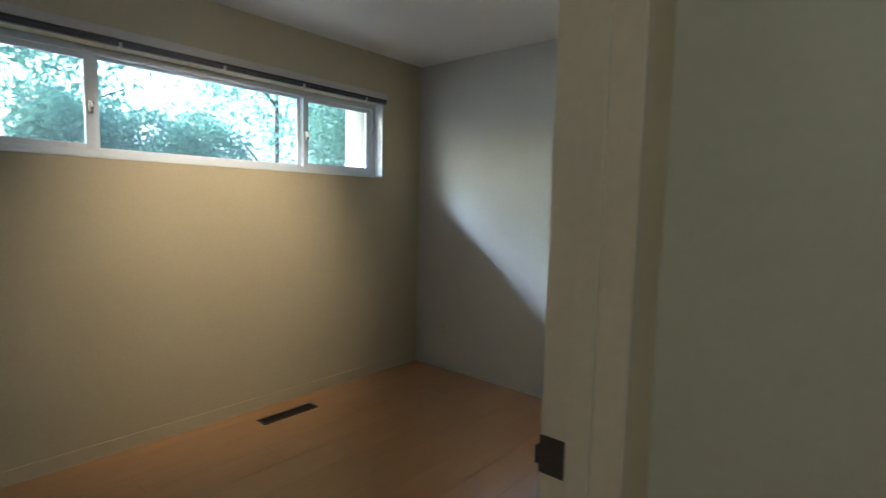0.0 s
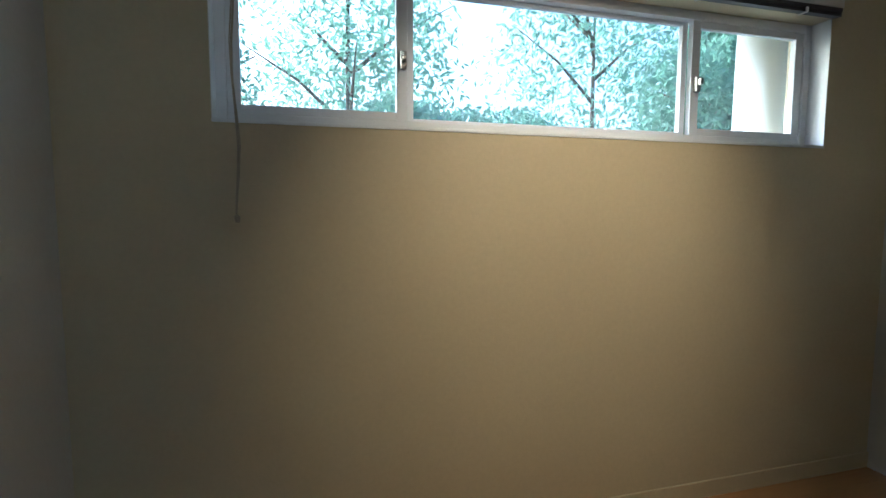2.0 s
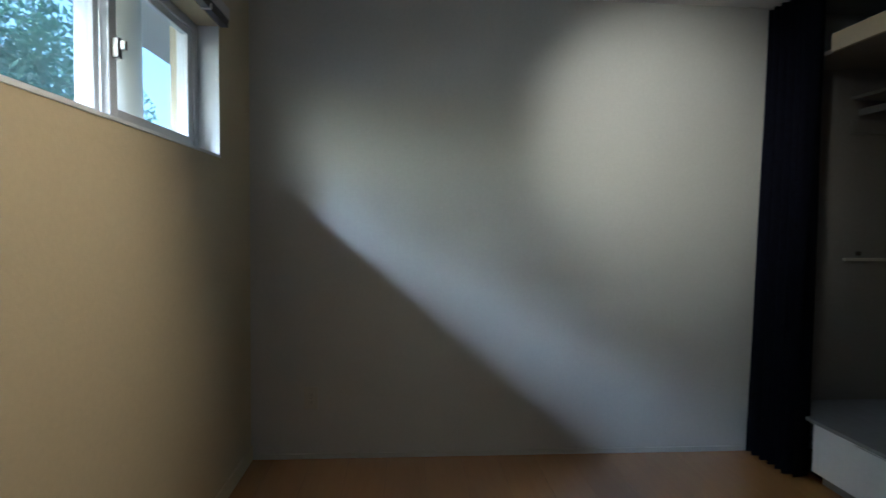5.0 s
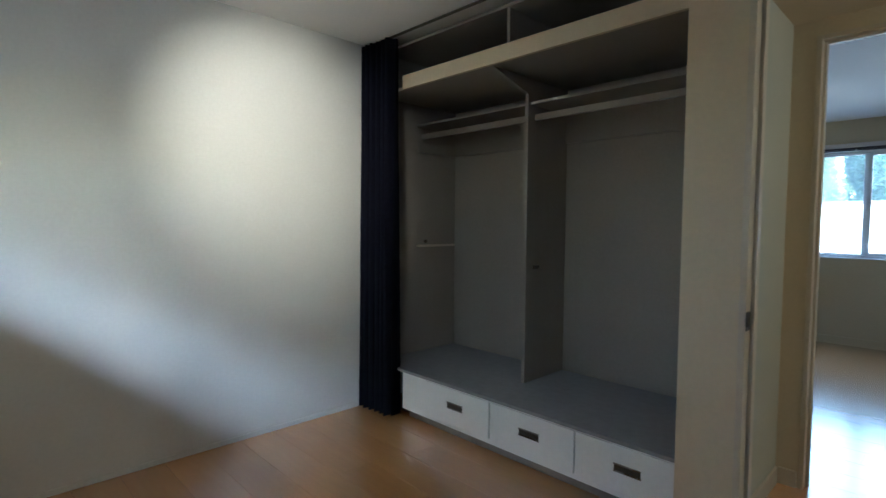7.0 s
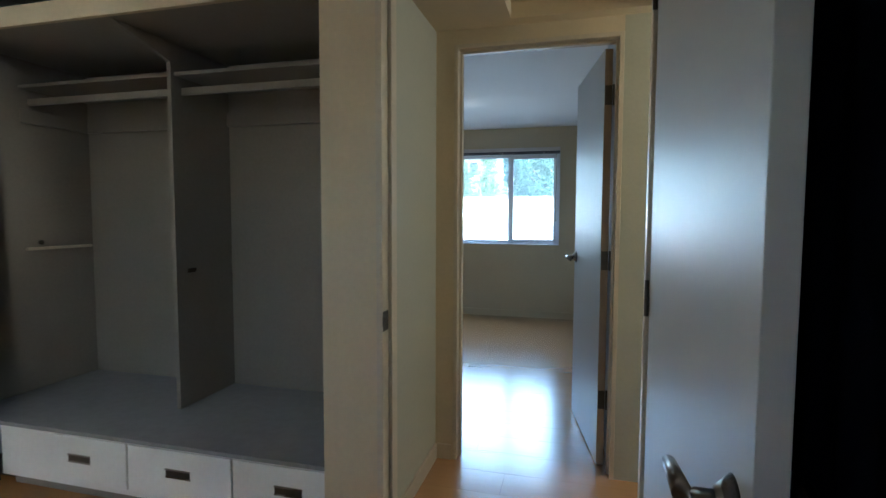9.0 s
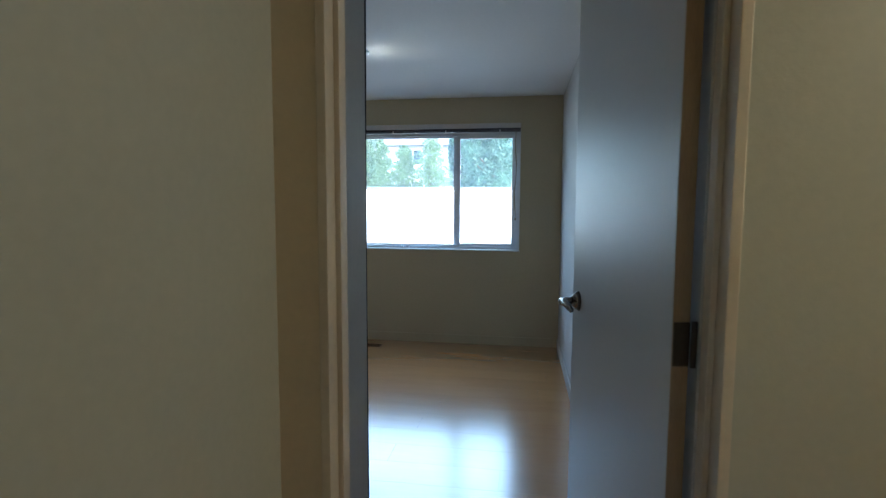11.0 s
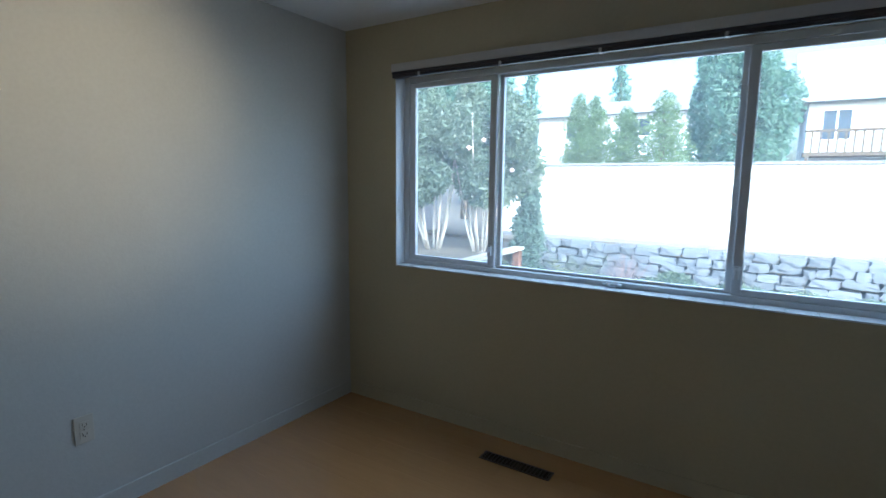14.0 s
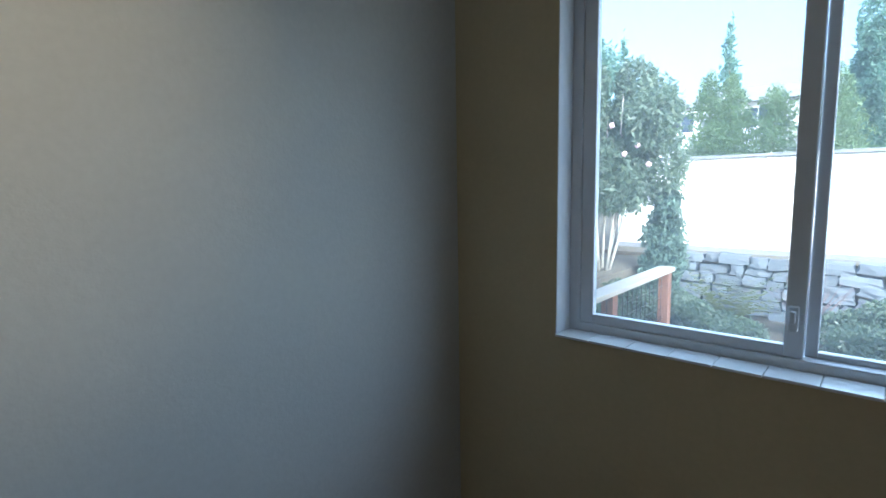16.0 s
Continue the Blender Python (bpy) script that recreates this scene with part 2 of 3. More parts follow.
structure(block("wall_north", CREAM, [
    (X0, 0.607, W1Y, 4.10, 0, C1), (3.003, X1, W1Y, 4.10, 0, C1),
    (0.607, 3.003, W1Y, 4.10, 0, 1.477), (0.607, 3.003, W1Y, 4.10, 2.0, C1)]), "cream painted bedroom wall under a high window")
structure(block("wall_east", WHITE_WALL, [(X1, X1 + 0.12, 0.48, 4.10, -0.1, C1 + 0.1)]), "off-white painted bedroom wall lit by the window")
structure(block("wall_west", WHITE_WALL, [(X0 - 0.12, X0, 1.44, 4.10, -0.1, C1 + 0.1)]), "off-white painted bedroom wall beside the door")
structure(block("wall_door_bedroom", HALL_PAINT, [
    (-2.2, 0.34, 1.32, 1.44, 0, C1), (1.13, 1.31, 1.32, 1.44, 0, C1), (0.34, 1.13, 1.32, 1.44, 2.05, C1)]), "cream wall holding the bedroom door frame")
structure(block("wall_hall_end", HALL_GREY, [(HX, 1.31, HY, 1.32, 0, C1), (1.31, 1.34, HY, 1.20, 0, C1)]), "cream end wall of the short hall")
structure(block("wall_door_hall", HALL_PAINT, [
    (1.14, 1.34, RY1, HY, 0, C1), (0.365, 1.14, RY1, HY, 2.05, C1)]), "cream wall holding the second bedroom door frame")
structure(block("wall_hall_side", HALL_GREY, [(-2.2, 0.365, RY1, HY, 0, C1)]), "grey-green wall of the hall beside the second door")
structure(block("wall_hall_far", HALL_PAINT, [(-2.3, -2.2, 0.2, 1.45, 0, C1)]), "cream far wall closing the hall")
structure(block("closet_back_wall", CLOSET_SHADED, [(1.34, 3.6, RY1, 0.48, 0, C1)]), "painted back wall of the closet")
structure(block("wall_west_second", WHITE_WALL, [(RX0 - 0.12, RX0, RY0 - 0.2, RY1, -0.1, C2 + 0.1)]), "off-white painted wall beside the open door")
structure(block("wall_east_second", WHITE_WALL, [(RX1, RX1 + 0.12, RY0 - 0.2, RY1, -0.1, C2 + 0.1)]), "off-white painted wall with a warm lamp glow")
structure(block("wall_south", CREAM, [
    (RX0, 0.757, RY0 - 0.2, RY0, 0, C2), (3.10, RX1, RY0 - 0.2, RY0, 0, C2),
    (0.757, 3.10, RY0 - 0.2, RY0, 0, 0.884), (0.757, 3.10, RY0 - 0.2, RY0, 1.985, C2)]), "cream painted wall under the wide window")
structure(block("wall_closet_stub", WHITE_WALL, [(1.322, 1.42, -0.475, RY1, 0, C2)]), "dim off-white stub wall with a light switch")
structure(block("ceiling_bedroom", CEILING, [(X0 - 0.1, X1 + 0.1, 0.34, 4.1, C1, C1 + 0.1)]), "white painted bedroom ceiling")
structure(block("ceiling_second", CEILING, [(RX0 - 0.1, RX1 + 0.1, RY0 - 0.2, RY1, C2, C2 + 0.1)]), "white painted ceiling of the second bedroom")
structure(block("ceiling_hall", HALL_PAINT, [
    (-2.2, 0.27, HY, 1.32, CH, CH + 0.1), (0.86, HX, HY, 1.32, CH, CH + 0.1), (0.27, 0.86, HY, 0.50, CH, CH + 0.1),
    (0.27, 0.86, 1.10, 1.32, CH, CH + 0.1), (0.27, 0.86, 0.50, 1.10, CH + 0.07, CH + 0.1)]), "low cream hall ceiling with a recessed attic hatch")

# baseboards
structure(block("baseboard", TRIM, [(HX - 0.012, HX, HY + 0.012, 1.30, 0, 0.08), (1.145, HX - 0.012, HY, HY + 0.012, 0, 0.08)], bevel=0.003), "low painted baseboard in the hall")
structure(block("baseboard", CREAM, [(X0, X1, W1Y - 0.010, W1Y, 0, 0.075)], bevel=0.003), "thin painted baseboard under the high window")
structure(block("baseboard", WHITE_WALL, [(X1 - 0.008, X1, 1.30, W1Y - 0.011, 0, 0.03)], bevel=0.002), "thin painted floor strip along the bedroom wall")
structure(block("baseboard", CREAM, [(RX0 + 0.011, RX1 - 0.011, RY0, RY0 + 0.010, 0, 0.085)], bevel=0.003), "painted baseboard under the wide window")
structure(block("baseboard", WHITE_WALL, [(RX0, RX0 + 0.010, RY0 + 0.001, 0.1, 0, 0.085), (RX1 - 0.010, RX1, RY0 + 0.001, 0.1, 0, 0.085)], bevel=0.003), "painted baseboards along the side walls")


# door frames: jambs, stops and flat casing
def door_frame(name, xa, xb, y0, y1, h, label):
    b = [(xa - 0.02, xa, y0 - 0.004, y1 + 0.004, 0, h + 0.02), (xb, xb + 0.02, y0 - 0.004, y1 + 0.004, 0, h + 0.02), (xa, xb, y0 - 0.004, y1 + 0.004, h, h + 0.02)]
    ym = (y0 + y1) / 2
    b += [(xb - 0.012, xb, ym - 0.02, ym + 0.015, 0, h), (xa, xa + 0.012, ym - 0.02, ym + 0.015, 0, h), (xa + 0.012, xb - 0.012, ym - 0.02, ym + 0.015, h - 0.012, h)]
    return structure(block(name, TRIM, b, bevel=0.002), label)


door_frame("door_frame_1", 0.36, 1.11, 1.32, 1.44, 2.03, "painted wooden door frame with chipped strike edge")
door_frame("door_frame_2", 0.385, 1.12, RY1, HY, 2.03, "painted wooden door frame with bare hinge edge")


# ---- windows ----
def window(name, x0, x1, z0, z1, yin, out, m1, m2, glazing, label):
    """A three-part vinyl slider in a recess. out: +1 if outside lies towards +y."""
    root = structure(new(name), label)
    yf = yin + out * 0.085
    yb = yf + out * 0.07

    def bx(n, m, boxes, bevel=0.004):
        return block(n, m, [(a, b, min(c, d), max(c, d), e, f) for a, b, c, d, e, f in boxes], root, bevel)
    w = 0.035
    bx("frame", VINYL, [(x0, x0 + w, yf, yb, z0, z1), (x1 - w, x1, yf, yb, z0, z1), (x0 + w, x1 - w, yf, yb, z0, z0 + w), (x0 + w, x1 - w, yf, yb, z1 - w, z1)])
    for a, b, dy in ((x0 + w, m1 + 0.02, 0.008), (m2 - 0.02, x1 - w, 0.008), (m1 + 0.02, m2 - 0.02, 0.036)):
        s = 0.028 if dy < 0.02 else 0.014
        p, q = yf + out * dy, yf + out * (dy + 0.026)
        za, zb = z0 + w, z1 - w
        bx("sash", VINYL, [(a, a + s + 0.012, p, q, za, zb), (b - s - 0.012, b, p, q, za, zb), (a + s + 0.012, b - s - 0.012, p, q, za, za + s), (a + s + 0.012, b - s - 0.012, p, q, zb - s, zb)], 0.003)
        g = bx("pane", glazing, [(a + s + 0.01, b - s - 0.01, p + out * 0.011, p + out * 0.015, za + s - 0.004, zb - s + 0.004)], 0)
        g.visible_shadow = False
    zc = z0 + (z1 - z0) * (0.45 if z1 - z0 < 0.8 else 0.12)
    for m in (m1, m2):
        bx("latch", STEEL if z1 - z0 < 0.8 else VINYL, [(m - 0.008, m + 0.012, yf - out * 0.012, yf + out * 0.008, zc - 0.03, zc + 0.03), (m - 0.004, m + 0.008, yf - out * 0.03, yf - out * 0.012, zc - 0.006, zc + 0.022)], 0.003)
    # painted returns of the recess
    bx("reveal", VINYL, [(x0, x0 + 0.003, yin + out * 0.001, yf, z0, z1), (x1 - 0.003, x1, yin + out * 0.001, yf, z0, z1)], 0)
    return root


win1 = window("window_1", 0.607, 3.003, 1.477, 2.0, W1Y, 1, 1.20, 2.41, GLASS, "high horizontal white vinyl sliding window")
win2 = window("window_2", 0.757, 3.10, 0.884, 1.985, RY0, -1, 1.335, 2.515, DUSTY_GLASS, "wide white vinyl sliding window onto a garden")

# crank latch on the bottom rail of the wide window
bm = bmesh.new()
add_box(bm, 1.80, 1.88, RY0 - 0.085, RY0 - 0.070, 0.896, 0.912, bevel=0.003)
add_tube(bm, [(1.82, RY0 - 0.072, 0.905), (1.815, RY0 - 0.045, 0.915), (1.80, RY0 - 0.035, 0.912)], [0.007, 0.006, 0.008], 10)
add_tube(bm, [(1.86, RY0 - 0.072, 0.905), (1.865, RY0 - 0.045, 0.915), (1.88, RY0 - 0.035, 0.912)], [0.007, 0.006, 0.008], 10)
finish(bm, "crank_latch", VINYL, win2, True)

# sills
structure(block("window_sill", VINYL, [(0.607, 3.003, W1Y - 0.004, W1Y + 0.085, 1.468, 1.479)], bevel=0.002), "thin white window sill")
sill = structure(block("sill_bed", GROUT, [(0.757, 3.10, RY0 - 0.086, RY0 - 0.002, 0.878, 0.886)]), "grout bed of the tiled sill")
bm = bmesh.new()
add_box(bm, 0, 0.1065, 0, 0.090, 0, 0.008, bevel=0.0025)
tile_me = finish(bm, "tile", TILE, sill)
tile_me.location = (3.10 - 0.108, RY0 - 0.084, 0.886)
x = 3.10 - 0.216
while x > 0.76:
    t = new("tile", tile_me.data)
    t.parent, t.location = sill, (x, RY0 - 0.084 + random.uniform(-0.0008, 0.0008), 0.886 + random.uniform(-0.0004, 0.0004))
    x -= 0.108


# ---- blinds, raised into a stack ----
def blind(x0, x1, z, y, out, label, cords):
    root = thing("window_blind", label, "blind", at=(0, 0, 0))
    lo, hi = sorted((y, y - out * 0.035))
    block("valance", HEADRAIL, [(x0, x1, lo - 0.004, hi + 0.004, z + 0.032, z + 0.075)], root, 0.004)
    block("head_rail", BLIND, [(x0 + 0.003, x1 - 0.003, lo, hi, z + 0.016, z + 0.032)], root, 0.002)
    for k in range(4):
        block("slat", BLIND, [(x0 + 0.004, x1 - 0.004, lo + 0.003, hi - 0.003, z + 0.0038 * k, z + 0.0038 * k + 0.003)], root)
    for k in range(5):
        xc = x0 + (x1 - x0) * (0.08 + 0.21 * k)
        block("clip", HEADRAIL, [(xc - 0.006, xc + 0.006, lo - 0.003, hi + 0.003, z - 0.003, z + 0.018)], root, 0.001)
    for xc, zc in cords:
        yc = y - out * 0.02
        pts = [(xc + 0.006 * math.sin(k * 1.3), yc, z + (zc - z) * k / 8) for k in range(9)]
        tube("cord", CORD, pts, 0.0034, root, 6)
        tube("cord", CORD, [(p[0] + 0.006 * math.cos(p[2] * 9), p[1] - 0.004 * out, p[2]) for p in pts], 0.0018, root, 6)
        tube("cord_knob", CORD, [(pts[-1][0], yc, zc), (pts[-1][0] + 0.002, yc, zc - 0.012), (pts[-1][0] + 0.003, yc, zc - 0.03)], [0.004, 0.009, 0.006], root, 10)
    return root


blind(0.600, 3.010, 1.998, W1Y - 0.003, 1, "dark slatted blind raised tight under its valance", [(0.675, 1.20)])
blind(0.757, 3.10, 1.965, RY0 + 0.003, -1, "dark slatted blind raised tight above the wide window", [(0.80, 1.20)])


# ---- doors ----
def lever(parent, x, y, z, sx, sy):
    """A lever handle on a rose; sx: side of the leaf it stands on; sy: way the lever points."""
    bm = bmesh.new()
    bmesh.ops.create_cone(bm, cap_ends=True, segments=24, radius1=0.034, radius2=0.016, depth=0.022,
                          matrix=Matrix.Translation((x + sx * 0.011, y, z)) @ Matrix.Rotation(sx * math.pi / 2, 4, "Y"))
    finish(bm, "rose", STEEL, parent, True)
    tube("lever", STEEL, [(x + sx * 0.01, y, z), (x + sx * 0.045, y, z), (x + sx * 0.056, y + sy * 0.01, z), (x + sx * 0.058, y + sy * 0.05, z + 0.004), (x + sx * 0.056, y + sy * 0.10, z - 0.004), (x + sx * 0.052, y + sy * 0.112, z - 0.012)],
         [0.013, 0.013, 0.0135, 0.011, 0.010, 0.007], parent, 12)


def door(label, hinge, angle, width, height, lever_dir, zl):
    """Leaf in its own frame: hinge edge at the origin, leaf along +y, thickness towards -x."""
    root = thing("door", label, "door")
    root.matrix_basis = pose(*hinge, 0, 0, angle)
    block("leaf", DOOR, [(-0.036, 0, 0.003, width, 0.012, height)], root, 0.002)
    block("bare_edge", RAW, [(-0.035, -0.001, 0.0005, 0.0028, 0.014, height - 0.002)], root)
    block("latch_plate", DARKMETAL, [(-0.030, -0.006, width, width + 0.002, zl - 0.028, zl + 0.028)], root)
    block("latch_bolt", STEEL, [(-0.025, -0.011, width + 0.002, width + 0.010, zl - 0.009, zl + 0.009)], root, 0.002)
    lever(root, 0, width - 0.065, zl, 1, lever_dir)
    lever(root, -0.036, width - 0.065, zl, -1, lever_dir)
    for z in (0.34, 1.02, 1.80):
        block("hinge", DARKMETAL, [(-0.034, -0.002, -0.0022, 0.0004, z - 0.045, z + 0.045)], root)
        tube("hinge_pin", DARKMETAL, [(0.006, -0.004, z - 0.047), (0.006, -0.004, z + 0.047)], 0.006, root, 10)
    return root


door("glossy grey-white door standing open into the bedroom", (0.368, 1.446, 0), 0.4, 0.80, 2.015, -1, 0.885)
door("glossy grey-white door standing open against the wall", (0.405, 0.305, 0), 180 + 9.8, 0.725, 2.015, -1, 0.985)
strike = thing("strike_plate", "dark metal strike plate screwed on the door jamb", "strike plate")
block("plate", DARKMETAL, [(1.1075, 1.1096, 1.402, 1.4435, 0.885, 0.945), (1.100, 1.1096, 1.4435, 1.4465, 0.90, 0.93)], strike, 0.001)


# ---- closet ----
closet = thing("closet_unit", "built-in painted closet with drawers, shelves and open bays", "closet")
block("base_top", SHELF_GREY, [(1.34, 3.33, 0.481, 1.205, 0.288, 0.306)], closet, 0.004)
block("base_front", DRAWER, [(1.315, 3.06, 1.170, 1.192, 0.055, 0.288)], closet, 0.002)
block("base_end", DRAWER, [(3.045, 3.06, 0.60, 1.169, 0.055, 0.287)], closet)
block("toe_board", CLOSET_SHADED, [(1.315, 3.03, 1.14, 1.16, 0.0, 0.054)], closet)
for a, b in ((2.345, 2.84), (1.84, 2.335), (1.345, 1.83)):
    d = block("drawer_front", DRAWER, [(a, b, 1.1925, 1.206, 0.085, 0.282)], closet, 0.003)
    c = (a + b) / 2
    block("recessed_pull", STEEL, [(c - 0.060, c + 0.060, 1.2065, 1.209, 0.170, 0.177), (c - 0.060, c + 0.060, 1.2065, 1.212, 0.203, 0.208)], d, 0.001)
    block("pull_cup", DARKMETAL, [(c - 0.058, c + 0.058, 1.2062, 1.2080, 0.177, 0.203)], d)
# panels and shelves in the darkened paint, shade included in its colour
block("side_panel", CLOSET_SHADED, [(3.315, 3.335, 0.481, 1.10, 0.306, 2.02)], closet)
block("divider", CLOSET_SHADED, [(2.362, 2.382, 0.481, 0.88, 0.3065, 2.02)], closet, 0.002)
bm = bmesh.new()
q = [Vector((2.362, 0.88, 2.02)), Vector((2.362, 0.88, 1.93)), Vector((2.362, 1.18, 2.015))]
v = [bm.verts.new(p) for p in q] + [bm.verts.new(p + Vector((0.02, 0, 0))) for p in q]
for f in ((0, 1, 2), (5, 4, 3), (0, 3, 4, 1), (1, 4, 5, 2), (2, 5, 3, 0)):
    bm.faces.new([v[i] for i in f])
finish(bm, "divider_bracket", CLOSET_SHADED, closet)
block("upper_deck", CLOSET_SHADED, [(1.345, 3.33, 0.481, 1.18, 2.021, 2.039)], closet)
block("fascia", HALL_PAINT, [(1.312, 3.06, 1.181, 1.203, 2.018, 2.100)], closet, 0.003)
block("upper_shelf", CLOSET_SHADED, [(1.345, 3.33, 0.481, 1.14, 2.305, 2.32)], closet)
block("upper_divider", CLOSET_SHADED, [(2.30, 2.315, 0.481, 1.13, 2.0395, 2.304)], closet)
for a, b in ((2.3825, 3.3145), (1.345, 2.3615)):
    block("shelf", CLOSET_SHADED, [(a, b, 0.4815, 0.86, 1.872, 1.888)], closet, 0.002)
    block("shelf_cleat", CLOSET_SHADED, [(a, b, 0.4815, 0.50, 1.70, 1.77)], closet)
    block("rod_board", CLOSET_SHADED, [(a, b, 0.80, 0.818, 1.792, 1.827)], closet, 0.004)
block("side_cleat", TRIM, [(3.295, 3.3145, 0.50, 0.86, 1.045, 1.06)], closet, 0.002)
block("side_cleat", CLOSET_SHADED, [(3.295, 3.3145, 0.50, 0.86, 1.70, 1.77)], closet, 0.002)
tube("cleat_knob", DARKMETAL, [(3.294, 0.80, 1.085), (3.28, 0.80, 1.085)], 0.012, closet)
block("wall_clip", STEEL, [(2.352, 2.3618, 0.76, 0.81, 0.955, 0.975)], closet, 0.002)


# ---- curtains, and a dark sheet for the shade behind the door ----
def curtain(label, x0, x1, y, depth, z0, z1, folds, along="x"):
    root = thing("curtain", label, "curtain")
    bm = bmesh.new()
    n, rows = folds * 8, 14
    grid = []
    for j in range(rows + 1):
        s = j / rows
        row = []
        for i in range(n + 1):
            u = i / n
            w = math.sin(u * folds * 2 * math.pi + 0.4 * math.sin(3 * s + u * 5)) * depth * (0.65 + 0.35 * s + 0.15 * math.sin(7 * u))
            c = x0 + (x1 - x0) * u * (0.93 + 0.07 * s)
            zz = z1 + (z0 - z1) * s
            row.append(bm.verts.new((c, y + w, zz) if along == "x" else (y + w, c, zz)))
        grid.append(row)
    for j in range(rows):
        for i in range(n):
            bm.faces.new((grid[j][i], grid[j][i + 1], grid[j + 1][i + 1], grid[j + 1][i]))
    bmesh.ops.solidify(bm, geom=bm.faces[:], thickness=0.003)
    finish(bm, "cloth", NAVY, root, True)
    return root


cur = curtain("dark navy curtain bunched at the closet end", 3.385, 3.085, 1.238, 0.062, 0.012, 2.33, 6)
tube("rod", DARKMETAL, [(1.32, 1.235, 2.335), (3.395, 1.235, 2.335)], 0.008, cur)
# added dark sheet: the shade on the wall behind the open door
curtain("dark navy sheet standing in for shade behind the bedroom door", 1.50, 2.55, 0.232, 0.012, 0.02, 2.2, 10, along="y")
curtain("dark navy curtain bunched at the closet stub wall", 1.330, 1.60, -0.525, 0.040, 0.015, 2.24, 5)


# ---- outlets, switch, vents ----
def outlet(label, m):
    root = thing("wall_outlet", label, "outlet", "wall outlets")
    block("cover_plate", IVORY, [(-0.035, 0.035, -0.006, 0, -0.057, 0.057)], root, 0.002)
    for z in (0.02, -0.02):
        block("socket", IVORY, [(-0.017, 0.017, -0.0085, -0.0061, z - 0.014, z + 0.014)], root, 0.001)
        block("slots", BLACK, [(-0.008, -0.006, -0.0092, -0.0086, z - 0.004, z + 0.006), (0.006, 0.008, -0.0092, -0.0086, z - 0.004, z + 0.006), (-0.002, 0.002, -0.0092, -0.0086, z - 0.010, z - 0.006)], root)
    tube("screw", STEEL, [(0, -0.0062, 0), (0, -0.008, 0)], 0.003, root, 8)
    root.matrix_basis = m
    return root


outlet("ivory wall outlet low on the bedroom wall", pose(X1, 3.607, 0.317, 0, 0, -90))
outlet("ivory wall outlet low on the white wall", pose(RX0, -1.834, 0.448, 0, 0, 90))
outlet("ivory wall outlet low on the glowing wall", pose(RX1, -1.782, 0.394, 0, 0, -90))

sw = thing("light_switch", "tan wedge-shaped switch plate with black dimmer and clear knob", "switch")
bm = bmesh.new()
wedge = ((0.055, 1.232), (-0.035, 1.229), (-0.034, 1.243), (0.035, 1.364), (0.048, 1.366))
back = [bm.verts.new((1.2999, a, b)) for a, b in wedge]
front = [bm.verts.new((1.292, a, b)) for a, b in wedge]
bm.faces.new(back)
bm.faces.new(front[::-1])
for k in range(5):
    bm.faces.new((back[k], front[k], front[(k + 1) % 5], back[(k + 1) % 5]))
bmesh.ops.recalc_face_normals(bm, faces=bm.faces[:])
bmesh.ops.bevel(bm, geom=bm.edges[:], offset=0.0015, segments=2, affect="EDGES")
finish(bm, "cover_plate", TAN, sw)
bm = bmesh.new()
turn = Matrix.Translation((1.281, 0.045, 1.262)) @ Matrix.Rotation(-math.pi / 2, 4, "Y")
bmesh.ops.create_cone(bm, cap_ends=True, segments=12, radius1=0.030, radius2=0.026, depth=0.021, matrix=turn)
bmesh.ops.bevel(bm, geom=bm.edges[:], offset=0.002, segments=2, affect="EDGES")
finish(bm, "dimmer_knob", BLACK, sw)
tube("knob_face", BLIND, [(1.2704, 0.045, 1.262), (1.2685, 0.045, 1.262), (1.2684, 0.045, 1.262)], [0.013, 0.012, 0.001], sw, 16)
bm = bmesh.new()
bmesh.ops.create_icosphere(bm, subdivisions=2, radius=0.023, matrix=Matrix.Translation((1.262, 0.022, 1.336)))
for vv in bm.verts:
    vv.co += Vector((random.uniform(-1, 1), random.uniform(-1, 1), random.uniform(-1, 1))) * 0.0028
finish(bm, "clear_knob", CLEAR, sw)
tube("knob_stem", IVORY, [(1.2925, 0.010, 1.304), (1.278, 0.014, 1.309), (1.268, 0.019, 1.318)], [0.006, 0.004, 0.004], sw, 8)
tube("pull_wire", IVORY, [(1.284, -0.004, 1.318), (1.284, -0.006, 1.268)], 0.0012, sw, 6)
sw.location = (0.022, 0.018, 0.003)


def vent(label, x0, x1, y0, y1):
    root = thing("floor_vent", label, "vent", "floor vents")
    zt = 0.0085
    block("rim", VENT, [(x0, x1, y0, y0 + 0.010, 0.0045, zt), (x0, x1, y1 - 0.010, y1, 0.0045, zt), (x0, x0 + 0.012, y0 + 0.010, y1 - 0.010, 0.0045, zt), (x1 - 0.012, x1, y0 + 0.010, y1 - 0.010, 0.0045, zt)], root, 0.001)
    block("well", BLACK, [(x0 + 0.012, x1 - 0.012, y0 + 0.010, y1 - 0.010, 0.0042, 0.005)], root)
    n = 18
    for k in range(n):
        xc = x0 + 0.02 + (x1 - x0 - 0.04) * k / (n - 1)
        block("louvre", VENT, [(xc - 0.002, xc + 0.002, y0 + 0.010, y1 - 0.010, 0.0055, 0.0078)], root)
    return root


vent("brown metal floor vent under the high window", 1.905, 2.272, 3.655, 3.745)
vent("brown metal floor vent under the wide window", 2.008, 2.378, -3.15, -3.07)


